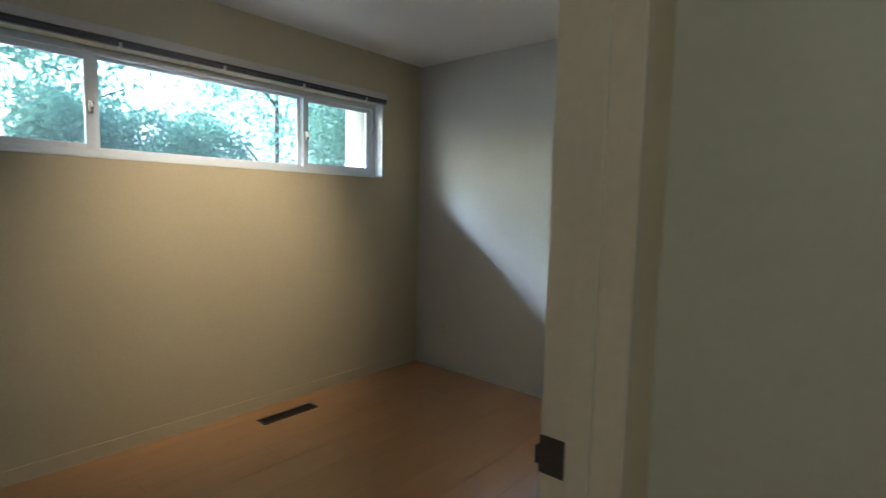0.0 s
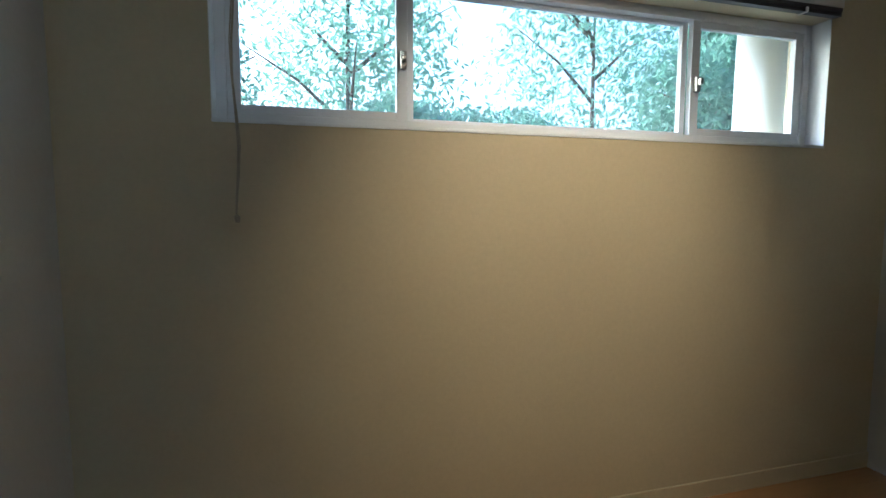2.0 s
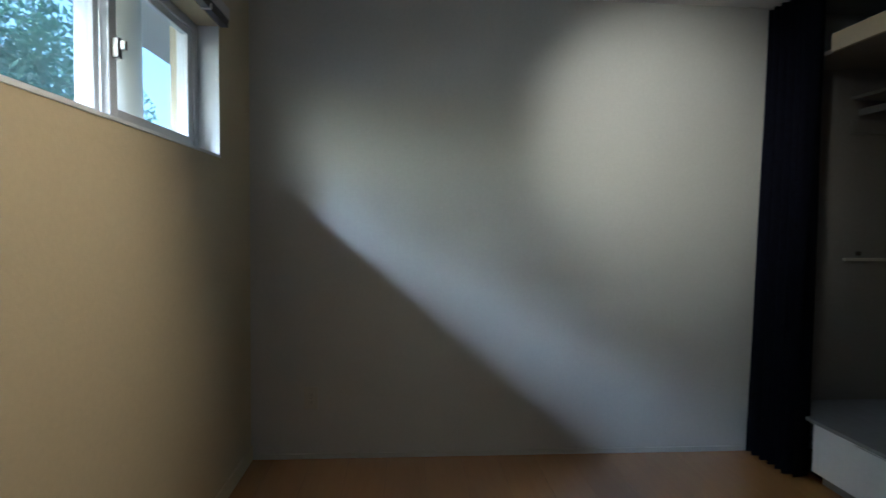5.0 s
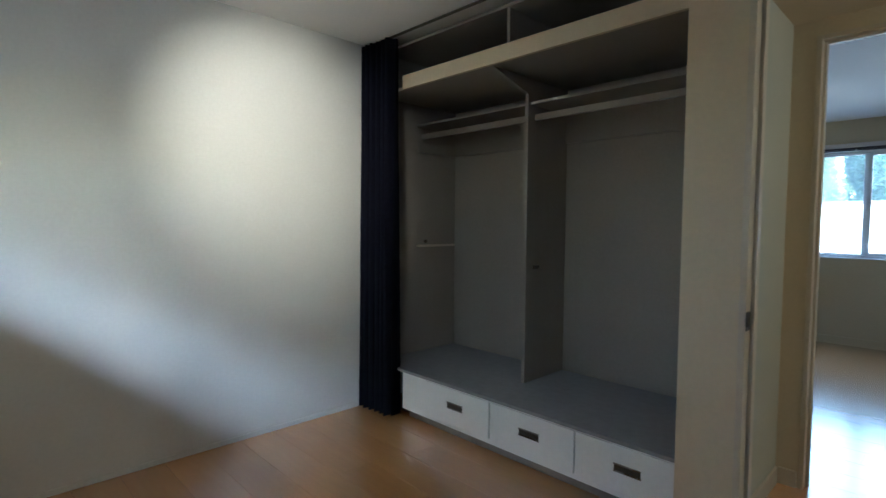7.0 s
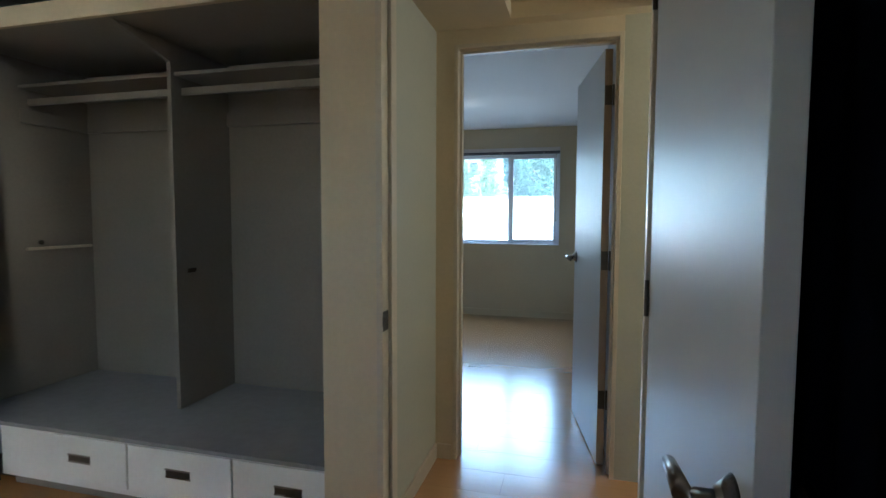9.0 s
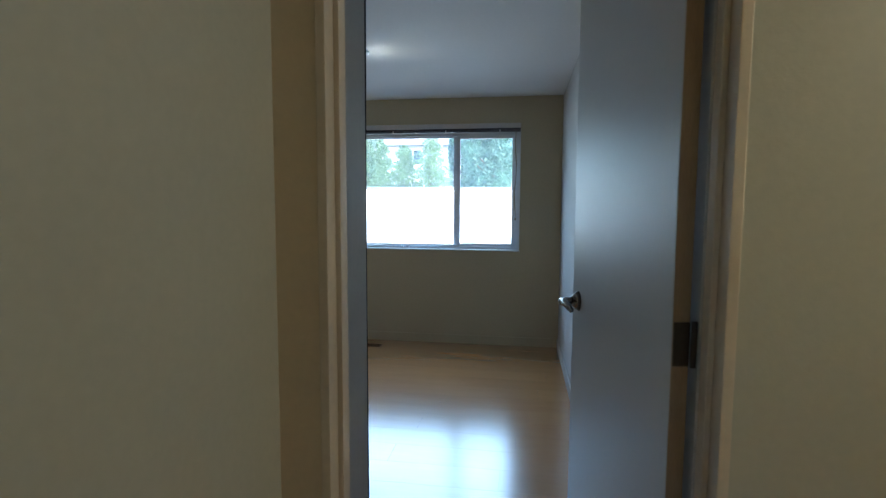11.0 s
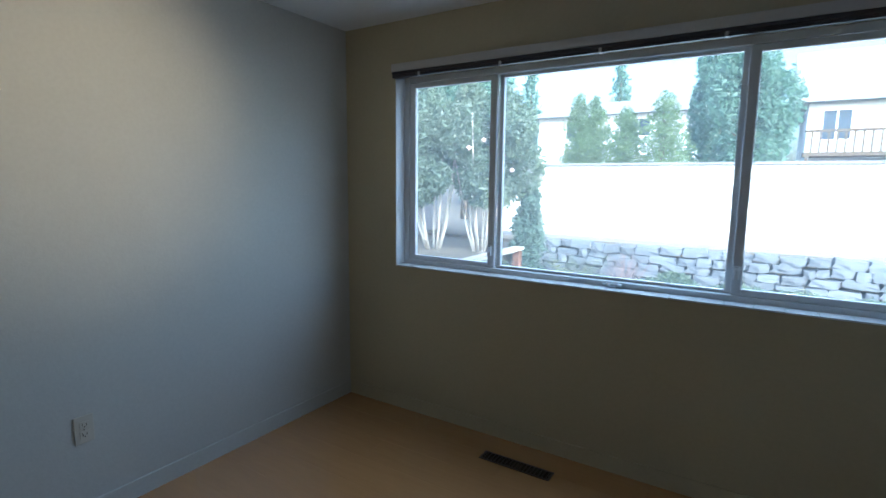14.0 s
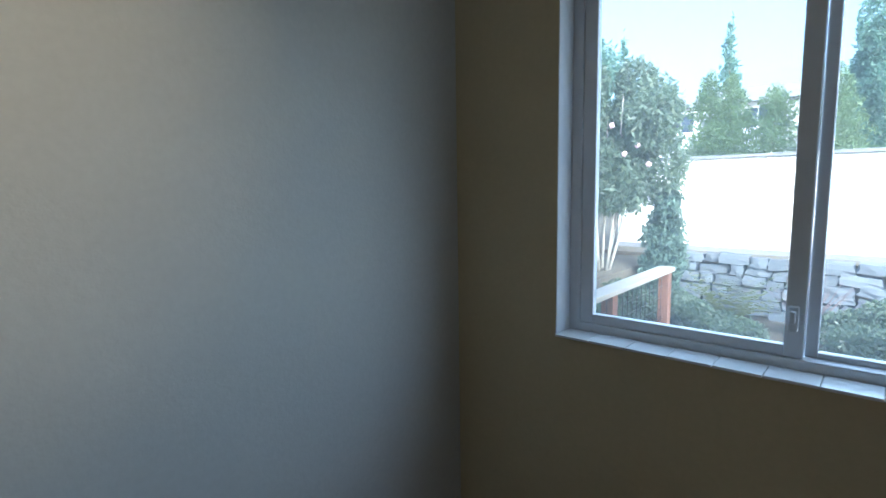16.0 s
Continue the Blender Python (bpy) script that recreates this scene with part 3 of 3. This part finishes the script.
# ---- ceiling lamps ----
def spot_fixture(label, x, y, zc, heads):
    root = thing("ceiling_spot_lamp", label, "lamp", "ceiling spot lamps")
    tube("canopy", VINYL, [(x, y, zc), (x, y, zc - 0.012), (x, y, zc - 0.022)], [0.065, 0.062, 0.03], root, 24)
    for hx, hy, hz, tx, ty, tz in heads:
        d = (Vector((tx, ty, tz)) - Vector((hx, hy, hz))).normalized()
        h = Vector((hx, hy, hz)) - d * 0.03
        tube("arm", VINYL, [(x, y, zc - 0.02), ((x + h.x) / 2, (y + h.y) / 2, zc - 0.05), tuple(h - d * 0.03)], 0.007, root, 8)
        bm = bmesh.new()
        add_tube(bm, [h - d * 0.06, h - d * 0.05, h - d * 0.01, h + d * 0.005], [0.016, 0.026, 0.034, 0.036], 20, cap=False)
        finish(bm, "head", VINYL, root, True)
        tube("bulb", BULB, [h - d * 0.035, h - d * 0.012, h - d * 0.004], [0.012, 0.029, 0.022], root, 16)
    return root


spot_fixture("white two-headed ceiling spot lamp, lit", 1.90, 2.52, C1, [(1.82, 2.62, 2.19, 1.92, 3.9, 1.2), (2.02, 2.45, 2.19, 3.4, 1.95, 1.6)])
spot_fixture("white ceiling spot lamp with one lit head", 1.79, -1.86, C2, [(1.88, -1.88, 2.12, 3.48, -1.9, 1.6)])
hl = thing("hall_ceiling_lamp", "small warm globe lamp on the hall ceiling", "lamp")
tube("base", VINYL, [(-0.75, 0.60, CH), (-0.75, 0.60, CH - 0.03)], 0.05, hl, 20)


# ---- outdoors ----
bm = bmesh.new()
ring = [bm.verts.new((a, b, -0.35)) for a in (-400, 400) for b in (-400, 400)]
bm.faces.new((ring[0], ring[1], ring[3], ring[2]))
structure(finish(bm, "ground", SOIL), "dark garden soil")
structure(block("eave", STUCCO, [(-3, 6.5, 4.10, 5.04, 2.45, 2.6)]), "white porch ceiling above the high window")
structure(block("outer_wall", SIDING, [(-3, 0.08, 3.98, 4.10, -0.35, 2.45), (3.52, 3.7, 3.98, 4.10, -0.35, 2.45), (-3, 0.27, -3.52, -3.40, -0.35, 2.45), (3.6, 4.6, -3.52, -3.40, -0.35, 2.45)]), "pale outer wall of the house")
structure(block("roof_slab", ROOF, [(-3, 4.2, -3.75, 4.10, 2.6, 2.7)]), "flat roof over the house")

col = thing("porch_column", "round white painted porch column", "column")
tube("shaft", STUCCO, [(3.30, 4.50, -0.345), (3.30, 4.50, 0.0), (3.30, 4.50, 2.3)], [0.15, 0.14, 0.13], col, 32)
block("capital", STUCCO, [(3.14, 3.46, 4.34, 4.66, 2.3, 2.45)], col, 0.01)


def leaves(name, material, centres, leaf, count, parent, flat=0.5):
    """Many small pointed leaves scattered through clumps: (x, y, z, rx, ry, rz)."""
    rng = np.random.default_rng(len(name) + count + int(abs(centres[0][0]) * 100))
    vol = np.array([c[3] * c[4] * c[5] for c in centres]) ** 0.67
    pick = rng.choice(len(centres), count, p=vol / vol.sum())
    c = np.array(centres)[pick]
    d = rng.normal(size=(count, 3))
    d /= np.linalg.norm(d, axis=1)[:, None]
    r = rng.uniform(0.35, 1.0, (count, 1)) ** 0.45 * rng.uniform(0.85, 1.12, (count, 1))
    pos = c[:, :3] + d * r * c[:, 3:]
    a = rng.normal(size=(count, 3)) + d * 0.5
    a[:, 2] -= flat
    a /= np.linalg.norm(a, axis=1)[:, None]
    b = np.cross(a, rng.normal(size=(count, 3)))
    b /= np.linalg.norm(b, axis=1)[:, None]
    s = leaf * rng.uniform(0.6, 1.3, (count, 1))
    pts = np.stack([pos - a * s, pos + b * s * 0.38, pos + a * s, pos - b * s * 0.38], 1).reshape(-1, 3)
    me = bpy.data.meshes.new(name)
    idx = np.arange(count * 4).reshape(-1, 4)
    me.from_pydata(pts.tolist(), [], idx.tolist())
    me.materials.append(material)
    ob = new(name, me)
    ob.parent = parent
    return tagged(ob, kind="stuff")


def clumps(x, y, z, rx, ry, rz, n, size, rng):
    out = []
    for _ in range(n):
        d = Vector((rng.gauss(0, 1), rng.gauss(0, 1), rng.gauss(0, 1))).normalized() * rng.uniform(0.35, 0.9)
        k = size * rng.uniform(0.7, 1.3)
        out.append((x + d.x * rx, y + d.y * ry, z + d.z * rz, rx * k, ry * k, rz * k))
    return out


def tree(name, label, x, y, ground, trunk_h, r, crown, count, leaf, material, bark, category="tree", stems=1, seed=1, group=""):
    rng = random.Random(seed)
    root = thing(name, label, category, group, at=(x, y, ground))
    rx, ry, rz = crown
    cz = trunk_h + rz * 0.75
    for k in range(stems):
        a = 2 * math.pi * k / stems + rng.uniform(-0.3, 0.3)
        lean = 0.0 if stems == 1 else rng.uniform(0.25, 0.65) * rx
        bx, by = (0.0, 0.0) if stems == 1 else (0.09 * math.cos(a), 0.09 * math.sin(a))
        pts = [(bx, by, -0.05), (bx + lean * 0.3 * math.cos(a), by + lean * 0.3 * math.sin(a), trunk_h * 0.5), (lean * math.cos(a), lean * math.sin(a), cz), (lean * 1.15 * math.cos(a), lean * 1.15 * math.sin(a), cz + rz * 0.6)]
        tube("trunk", bark, pts, [r, r * 0.8, r * 0.5, r * 0.15], root, 8)
    for k in range(6 if stems == 1 else 4):
        a = rng.uniform(0, 6.28)
        h = trunk_h + rz * rng.uniform(0.1, 1.0)
        tube("limb", bark, [(0, 0, h), (rx * 0.35 * math.cos(a), ry * 0.35 * math.sin(a), h + rz * 0.2), (rx * 0.75 * math.cos(a), ry * 0.75 * math.sin(a), h + rz * 0.35)], [r * 0.5, r * 0.3, r * 0.08], root, 6)
    leaves("foliage", material, clumps(0, 0, trunk_h + rz, rx, ry, rz, 22, 0.36, rng), leaf, count, root)
    return root


def cone_tree(label, x, y, ground, h, r, count, leaf, material, seed, name="cypress_tree", power=0.8, group="clipped cypress row"):
    rng = random.Random(seed)
    root = thing(name, label, "tree", group, at=(x, y, ground))
    tube("trunk", DARKBARK, [(0, 0, -0.05), (0, 0, h * 0.5), (0.01, 0, h * 0.93)], [r * 0.12, r * 0.08, 0.01], root, 8)
    cs = []
    for k in range(90):
        s = (k + 0.5) / 90
        w = r * (min(1, 4.5 * s + 0.55)) * (1 - s) ** power + 0.03
        a = rng.uniform(0, 6.28)
        q = rng.uniform(0.2, 0.55) * w
        cs.append((q * math.cos(a), q * math.sin(a), h * s, w * 0.66, w * 0.66, h * 0.045))
    leaves("foliage", material, cs, leaf, count, root, flat=-0.9)
    return root


FY = -10.0
fence = thing("garden_fence", "long white painted garden fence on a stone wall", "fence")
for i in range(9):
    xa = 5.65 - (i + 1) * 2.0
    block("panel", FENCE, [(xa + 0.004, xa + 1.996, FY - 0.02, FY + 0.02, 0.43, 1.68)], fence, 0.004)
    block("post", FENCE, [(xa - 0.05, xa + 0.05, FY - 0.08, FY - 0.021, 0.0, 1.68)], fence, 0.004)
block("cap_rail", GREYFENCE, [(-12.4, 5.65, FY - 0.05, FY + 0.05, 1.681, 1.725)], fence, 0.004)
block("footing", GREYFENCE, [(-12.4, 5.65, FY - 0.03, FY + 0.03, 0.33, 0.429)], fence)
side = thing("side_fence", "grey weathered board fence behind the shrubs", "fence")
for i in range(34):
    block("board", GREYFENCE, [(7.2 + 0.004 * (i % 2), 7.225 + 0.004 * (i % 2), FY + i * 0.2 + 0.004, FY + i * 0.2 + 0.196, 0.0, 1.55)], side)
block("rail", GREYFENCE, [(7.23, 7.28, FY, -3.3, 0.3, 0.38)], side)
structure(block("raised_bed", SOIL, [(-14, 7.4, FY - 12, -9.35, -0.4, 0.36), (4.75, 7.4, -9.35, -5.0, -0.4, 0.30)]), "dark raised soil bed behind the stone wall")

tree("rhododendron", "broad-leaved shrub with pale bare stems and blossoms", 5.0, -7.9, 0.30, 0.72, 0.022, (0.85, 0.85, 0.98), 34000, 0.040, LEAF, BARK, "shrub", stems=9, seed=3, group="rhododendrons")
tree("rhododendron", "broad-leaved shrub with pale bare stems and blossoms", 5.75, -7.7, 0.30, 0.72, 0.022, (0.85, 0.85, 1.0), 26000, 0.040, LEAF, BARK, "shrub", stems=8, seed=8, group="rhododendrons")
cone_tree("columnar dark green yew beside the white fence", 4.42, -8.4, -0.35, 1.66, 0.27, 12000, 0.035, YEW, 5, "yew", 0.22, "")
for i, (x, h, r) in enumerate(((4.98, 2.95, 0.68), (4.64, 2.85, 0.62), (3.98, 2.6, 0.76), (3.22, 2.85, 0.90))):
    cone_tree("dense pointed green cypress behind the fence", x, -12.5, 0.36, h, r, 24000, 0.030, CYPRESS, 20 + i, power=0.45)
for x, y, rx, rz, th, sd in ((1.60, -14.6, 0.95, 1.9, 0.7, 31), (-5.2, -15.2, 1.6, 1.35, 0.8, 33), (8.6, -13.6, 1.7, 2.0, 1.0, 35), (2.7, -17.0, 0.8, 2.0, 1.0, 37)):
    tree("deciduous_tree", "large leafy tree beyond the fence", x, y, 0.36, th, 0.14, (rx, rx * 0.9, rz), 13000, 0.075, FAR_LEAF, DARKBARK, seed=sd, group="trees beyond the fence")
cone_tree("tall sparse conifer far beyond the houses", 9.5, -34.0, -0.35, 10.6, 1.5, 2600, 0.22, FAR_LEAF, 41, "conifer", 0.8, "far conifers")
cone_tree("tall sparse conifer far beyond the houses", 15.4, -34.0, -0.35, 11.0, 1.6, 3000, 0.22, FAR_LEAF, 42, "conifer", 0.8, "far conifers")
cone_tree("tall sparse conifer far beyond the houses", 18.4, -33.0, -0.35, 14.0, 2.4, 5000, 0.22, FAR_LEAF, 43, "conifer", 0.8, "far conifers")


def house(label, x, y, w, d, h, roof, wins, ground=-0.35):
    root = thing("house", label, "house", "neighbouring houses")
    block("wall", SIDING, [(x - w / 2, x + w / 2, y - d, y, ground, h)], root)
    z = ground + 0.2
    while z < h - 0.1:
        block("siding_board", SIDING, [(x - w / 2 - 0.01, x + w / 2 + 0.01, y + 0.001, y + 0.02, z, z + 0.17)], root)
        z += 0.19
    bm = bmesh.new()
    o = 0.45
    p = [(x - w / 2 - o, y + o, h), (x + w / 2 + o, y + o, h), (x + w / 2 + o, y - d - o, h), (x - w / 2 - o, y - d - o, h), (x - w / 2 - o, y - d / 2, h + roof), (x + w / 2 + o, y - d / 2, h + roof)]
    vs = [bm.verts.new(q) for q in p]
    for f in ((0, 1, 5, 4), (2, 3, 4, 5), (0, 4, 3), (1, 2, 5), (3, 2, 1, 0)):
        bm.faces.new([vs[i] for i in f])
    finish(bm, "roof", ROOF, root)
    for wx, wz, ww, wh in wins:
        wn = block("window", FENCE, [(wx - ww / 2 - 0.08, wx + ww / 2 + 0.08, y + 0.021, y + 0.06, wz - 0.08, wz + wh + 0.08)], root)
        block("glass", DARKGLASS, [(wx - ww / 2, wx - 0.03, y + 0.061, y + 0.07, wz, wz + wh), (wx + 0.03, wx + ww / 2, y + 0.061, y + 0.07, wz, wz + wh)], wn)
    return root


house("pale sided house with a grey roof beyond the fence", 7.0, -26.0, 9, 8, 4.55, 1.2, [(9.5, 3.55, 1.0, 0.75), (6.6, 3.55, 1.0, 0.75)])
h2 = house("pale sided house with a brown balcony beyond the fence", -4.5, -24.0, 9.6, 8, 4.3, 2.6, [(-0.55, 3.0, 0.8, 1.0), (-3.4, 3.0, 1.4, 1.0)])
block("balcony_floor", DARKBARK, [(-9.1, 0.4, -23.9, -22.5, 2.35, 2.48)], h2)
block("balcony_top_rail", DARKBARK, [(-9.1, 0.4, -22.6, -22.5, 3.15, 3.23)], h2)
for xb in (-9.0, -6.0, -3.0, 0.3):
    block("balcony_post", DARKBARK, [(xb - 0.06, xb + 0.06, -22.62, -22.5, -0.35, 2.349)], h2)
for i in range(40):
    block("baluster", DARKBARK, [(-8.8 + i * 0.23, -8.74 + i * 0.23, -22.58, -22.52, 2.48, 3.15)], h2)

# deck rail beside the wide window
rail = thing("deck_rail", "weathered cap rail with redwood posts and wire mesh", "railing")
RX, RYA, RYB = 3.9, -6.85, -3.6
block("cap", RAILTOP, [(RX - 0.07, RX + 0.07, RYA - 0.06, RYB, 0.53, 0.57)], rail, 0.005)
for yp in (RYA, RYA + 1.25, RYA + 2.5):
    block("post", REDWOOD, [(RX - 0.045, RX + 0.045, yp - 0.045, yp + 0.045, -0.35, 0.529)], rail, 0.004)
bm = bmesh.new()
for i in range(32):
    add_tube(bm, [(RX, RYA + i * 0.1, -0.25), (RX, RYA + i * 0.1, 0.53)], 0.003, 5)
for i in range(8):
    add_tube(bm, [(RX, RYA, -0.2 + i * 0.1), (RX, RYB, -0.2 + i * 0.1)], 0.003, 5)
tagged(finish(bm, "wire_mesh", DARKMETAL, rail), kind="stuff")


# ferns, hedge and twiggy shrub
def fern(label, x, y, z, n, length, seed):
    rng = random.Random(seed)
    root = thing("fern", label, "plant", "ferns", at=(x, y, z))
    bm = bmesh.new()
    for k in range(n):
        a, up = rng.uniform(0, 6.28), rng.uniform(1.1, 2.0)
        d = Vector((math.cos(a), math.sin(a), 0))
        s = Vector((-d.y, d.x, 0))
        ln = length * rng.uniform(0.7, 1.1)
        for j in range(9):
            u = j / 9
            p = d * ln * u + Vector((0, 0, ln * (up * u - 0.8 * u * u)))
            for sg in (-1, 1):
                w = ln * 0.16 * (1 - u * 0.8)
                vs = [bm.verts.new(p), bm.verts.new(p + s * sg * w * 0.5 + d * 0.03), bm.verts.new(p + s * sg * w + d * 0.02), bm.verts.new(p + s * sg * w * 0.5 - d * 0.01)]
                bm.faces.new(vs)
    tagged(finish(bm, "fronds", FERN, root), kind="stuff")


fern("arching yellow-green fern by the stone wall", 3.72, -8.65, -0.35, 90, 0.62, 5)
twig = thing("twiggy_shrub", "bare twiggy shrub by the stone wall", "shrub", at=(2.95, -8.5, -0.35))
bm = bmesh.new()
rng = random.Random(9)
for k in range(60):
    a, sp = rng.uniform(0, 6.28), rng.uniform(0.05, 0.4)
    add_tube(bm, [(0, 0, 0), (sp * 0.5 * math.cos(a), sp * 0.5 * math.sin(a), 0.35), (sp * math.cos(a), sp * math.sin(a), rng.uniform(0.5, 0.75))], [0.008, 0.005, 0.002], 5)
tagged(finish(bm, "twigs", TWIG, twig), kind="stuff")
for x, y, r, s, hz in ((2.1, -6.7, 0.65, 1, 0.34), (3.55, -7.6, 0.42, 2, 0.30), (4.55, -7.1, 0.45, 3, 0.34), (0.4, -7.0, 0.6, 4, 0.34), (1.15, -7.9, 0.60, 5, 0.27),
                       (2.35, -8.3, 0.50, 6, 0.25), (4.15, -8.0, 0.34, 7, 0.25), (-0.6, -8.1, 0.60, 8, 0.27)):
    hb = thing("hedge_bush", "low clipped leafy hedge bush", "shrub", "hedge bushes", at=(x, y, -0.35))
    tube("stem", DARKBARK, [(0, 0, 0), (0, 0, 0.3)], 0.03, hb, 6)
    leaves("foliage", LEAF, clumps(0, 0, hz, r, r * 0.8, hz, 12, 0.45, random.Random(s)), 0.030, 11000, hb)
for x, y, z in ((4.42, -7.45, 1.75), (4.35, -7.6, 1.55), (4.6, -7.2, 1.95), (4.5, -7.3, 1.66), (4.8, -7.15, 1.85)):
    bl = thing("blossom", "pale pink blossom on the shrub", "flower", "blossoms", at=(x, y, z))
    bm = bmesh.new()
    bmesh.ops.create_icosphere(bm, subdivisions=2, radius=0.03)
    for v in bm.verts:
        v.co *= random.uniform(0.75, 1.2)
    finish(bm, "petals", BLOSSOM, bl)

# garden in front of the high window
for x, y, rx, rz, th, n, sd in ((2.7, 8.4, 1.35, 1.1, 0.9, 15000, 51), (5.4, 6.7, 1.1, 1.5, 0.9, 13000, 52), (-0.6, 9.4, 1.3, 2.2, 1.0, 8000, 53), (8.6, 8.6, 2.0, 2.2, 0.8, 12000, 54),
                             (2.0, 14.0, 3.2, 4.6, 1.2, 4500, 55), (-4.5, 13.5, 3.2, 4.6, 1.2, 4500, 56), (8.5, 14.5, 3.2, 4.8, 1.2, 4500, 57), (-10.5, 12.5, 3.2, 4.6, 1.2, 4000, 58)):
    tree("maple_tree", "leafy maple outside the high window", x, y, -0.35, th, 0.11, (rx, rx * 0.9, rz), int(n * 1.5), 0.048 if y < 10 else 0.10, FAR_LEAF, DARKBARK, seed=sd, group="front garden trees")
tube_cable = thing("overhead_cable", "thin dark overhead cable outside", "cable")
tube("wire", DARKBARK, [(-6, 7.5, 4.6), (2.5, 7.0, 3.55), (4.6, 6.5, 3.3), (9, 6, 3.2)], 0.008, tube_cable, 6)

# ---- stone wall pieces ----
sw_root = thing("stone_wall", "dry-laid blue-grey stone garden wall", "wall")
block("core", SOIL, [(-10, 4.7, -9.6, -9.36, -0.35, 0.38)], sw_root)
bm = bmesh.new()
bmesh.ops.create_cube(bm, size=1.0)
bmesh.ops.subdivide_edges(bm, edges=bm.edges[:], cuts=1, use_grid_fill=True)
for v in bm.verts:
    v.co = v.co.lerp(v.co.normalized() * 0.55, 0.22) + Vector((random.uniform(-1, 1), random.uniform(-1, 1), random.uniform(-1, 1))) * 0.07
stone_ob = finish(bm, "stone", STONE, sw_root)
first = True
rng = random.Random(4)
for row in range(6):
    z = -0.35 + 0.125 * row
    x = 4.7 + rng.uniform(-0.1, 0.1)
    while x > -5.0:
        w = rng.uniform(0.13, 0.40)
        o = stone_ob if first else new("stone", stone_ob.data)
        first = False
        o.parent = sw_root
        o.location = (x - w / 2, -9.32 + rng.uniform(-0.03, 0.03), z + 0.075 + rng.uniform(-0.025, 0.025))
        o.scale = (w * 0.98, 0.26, 0.128 * rng.uniform(0.85, 1.1))
        o.rotation_euler = (rng.uniform(-0.1, 0.1), rng.uniform(-0.12, 0.12), rng.choice((0, math.pi)))
        x -= w

# ---- floor planks ----
def planks(name, x0, x1, y0, y1, label):
    base = structure(block(name, UNDER, [(x0, x1, y0, y1, -0.1, 0.0)]), label)
    w, ln = 0.19, 1.21
    row = 0
    y = y0
    while y < y1 - 0.01:
        ye = min(y + w, y1)
        x = x0 - ((row * 0.47) % 1.0) * ln
        while x < x1 - 0.005:
            a, b = max(x, x0), min(x + ln, x1)
            if b - a > 0.01:
                key = (round(b - a, 4), round(ye - y, 4))
                if key not in PLANK:
                    bm = bmesh.new()
                    add_box(bm, 0.0004, key[0] - 0.0004, 0.0004, key[1] - 0.0004, 0, 0.004)
                    o = finish(bm, "plank", FLOOR)
                    PLANK[key] = o.data
                else:
                    o = new("plank", PLANK[key])
                o.parent, o.location = base, (a, y, 0.0001)
            x += ln
        y += w
        row += 1


PLANK = {}
planks("floor_bedroom", X0, X1, 1.32, W1Y, "honey laminate plank floor of the bedroom")
planks("floor_hall", -2.2, 1.31, RY1, 1.32, "honey laminate plank floor of the hall")
planks("floor_second", RX0, RX1, RY0, RY1, "honey laminate plank floor of the second bedroom")
planks("floor_closet_front", 1.31, X1, 1.13, 1.32, "honey laminate planks before the closet")
structure(block("closet_floor", UNDER, [(1.34, X1, 0.48, 1.13, -0.1, 0.0035)]), "floor under the closet")
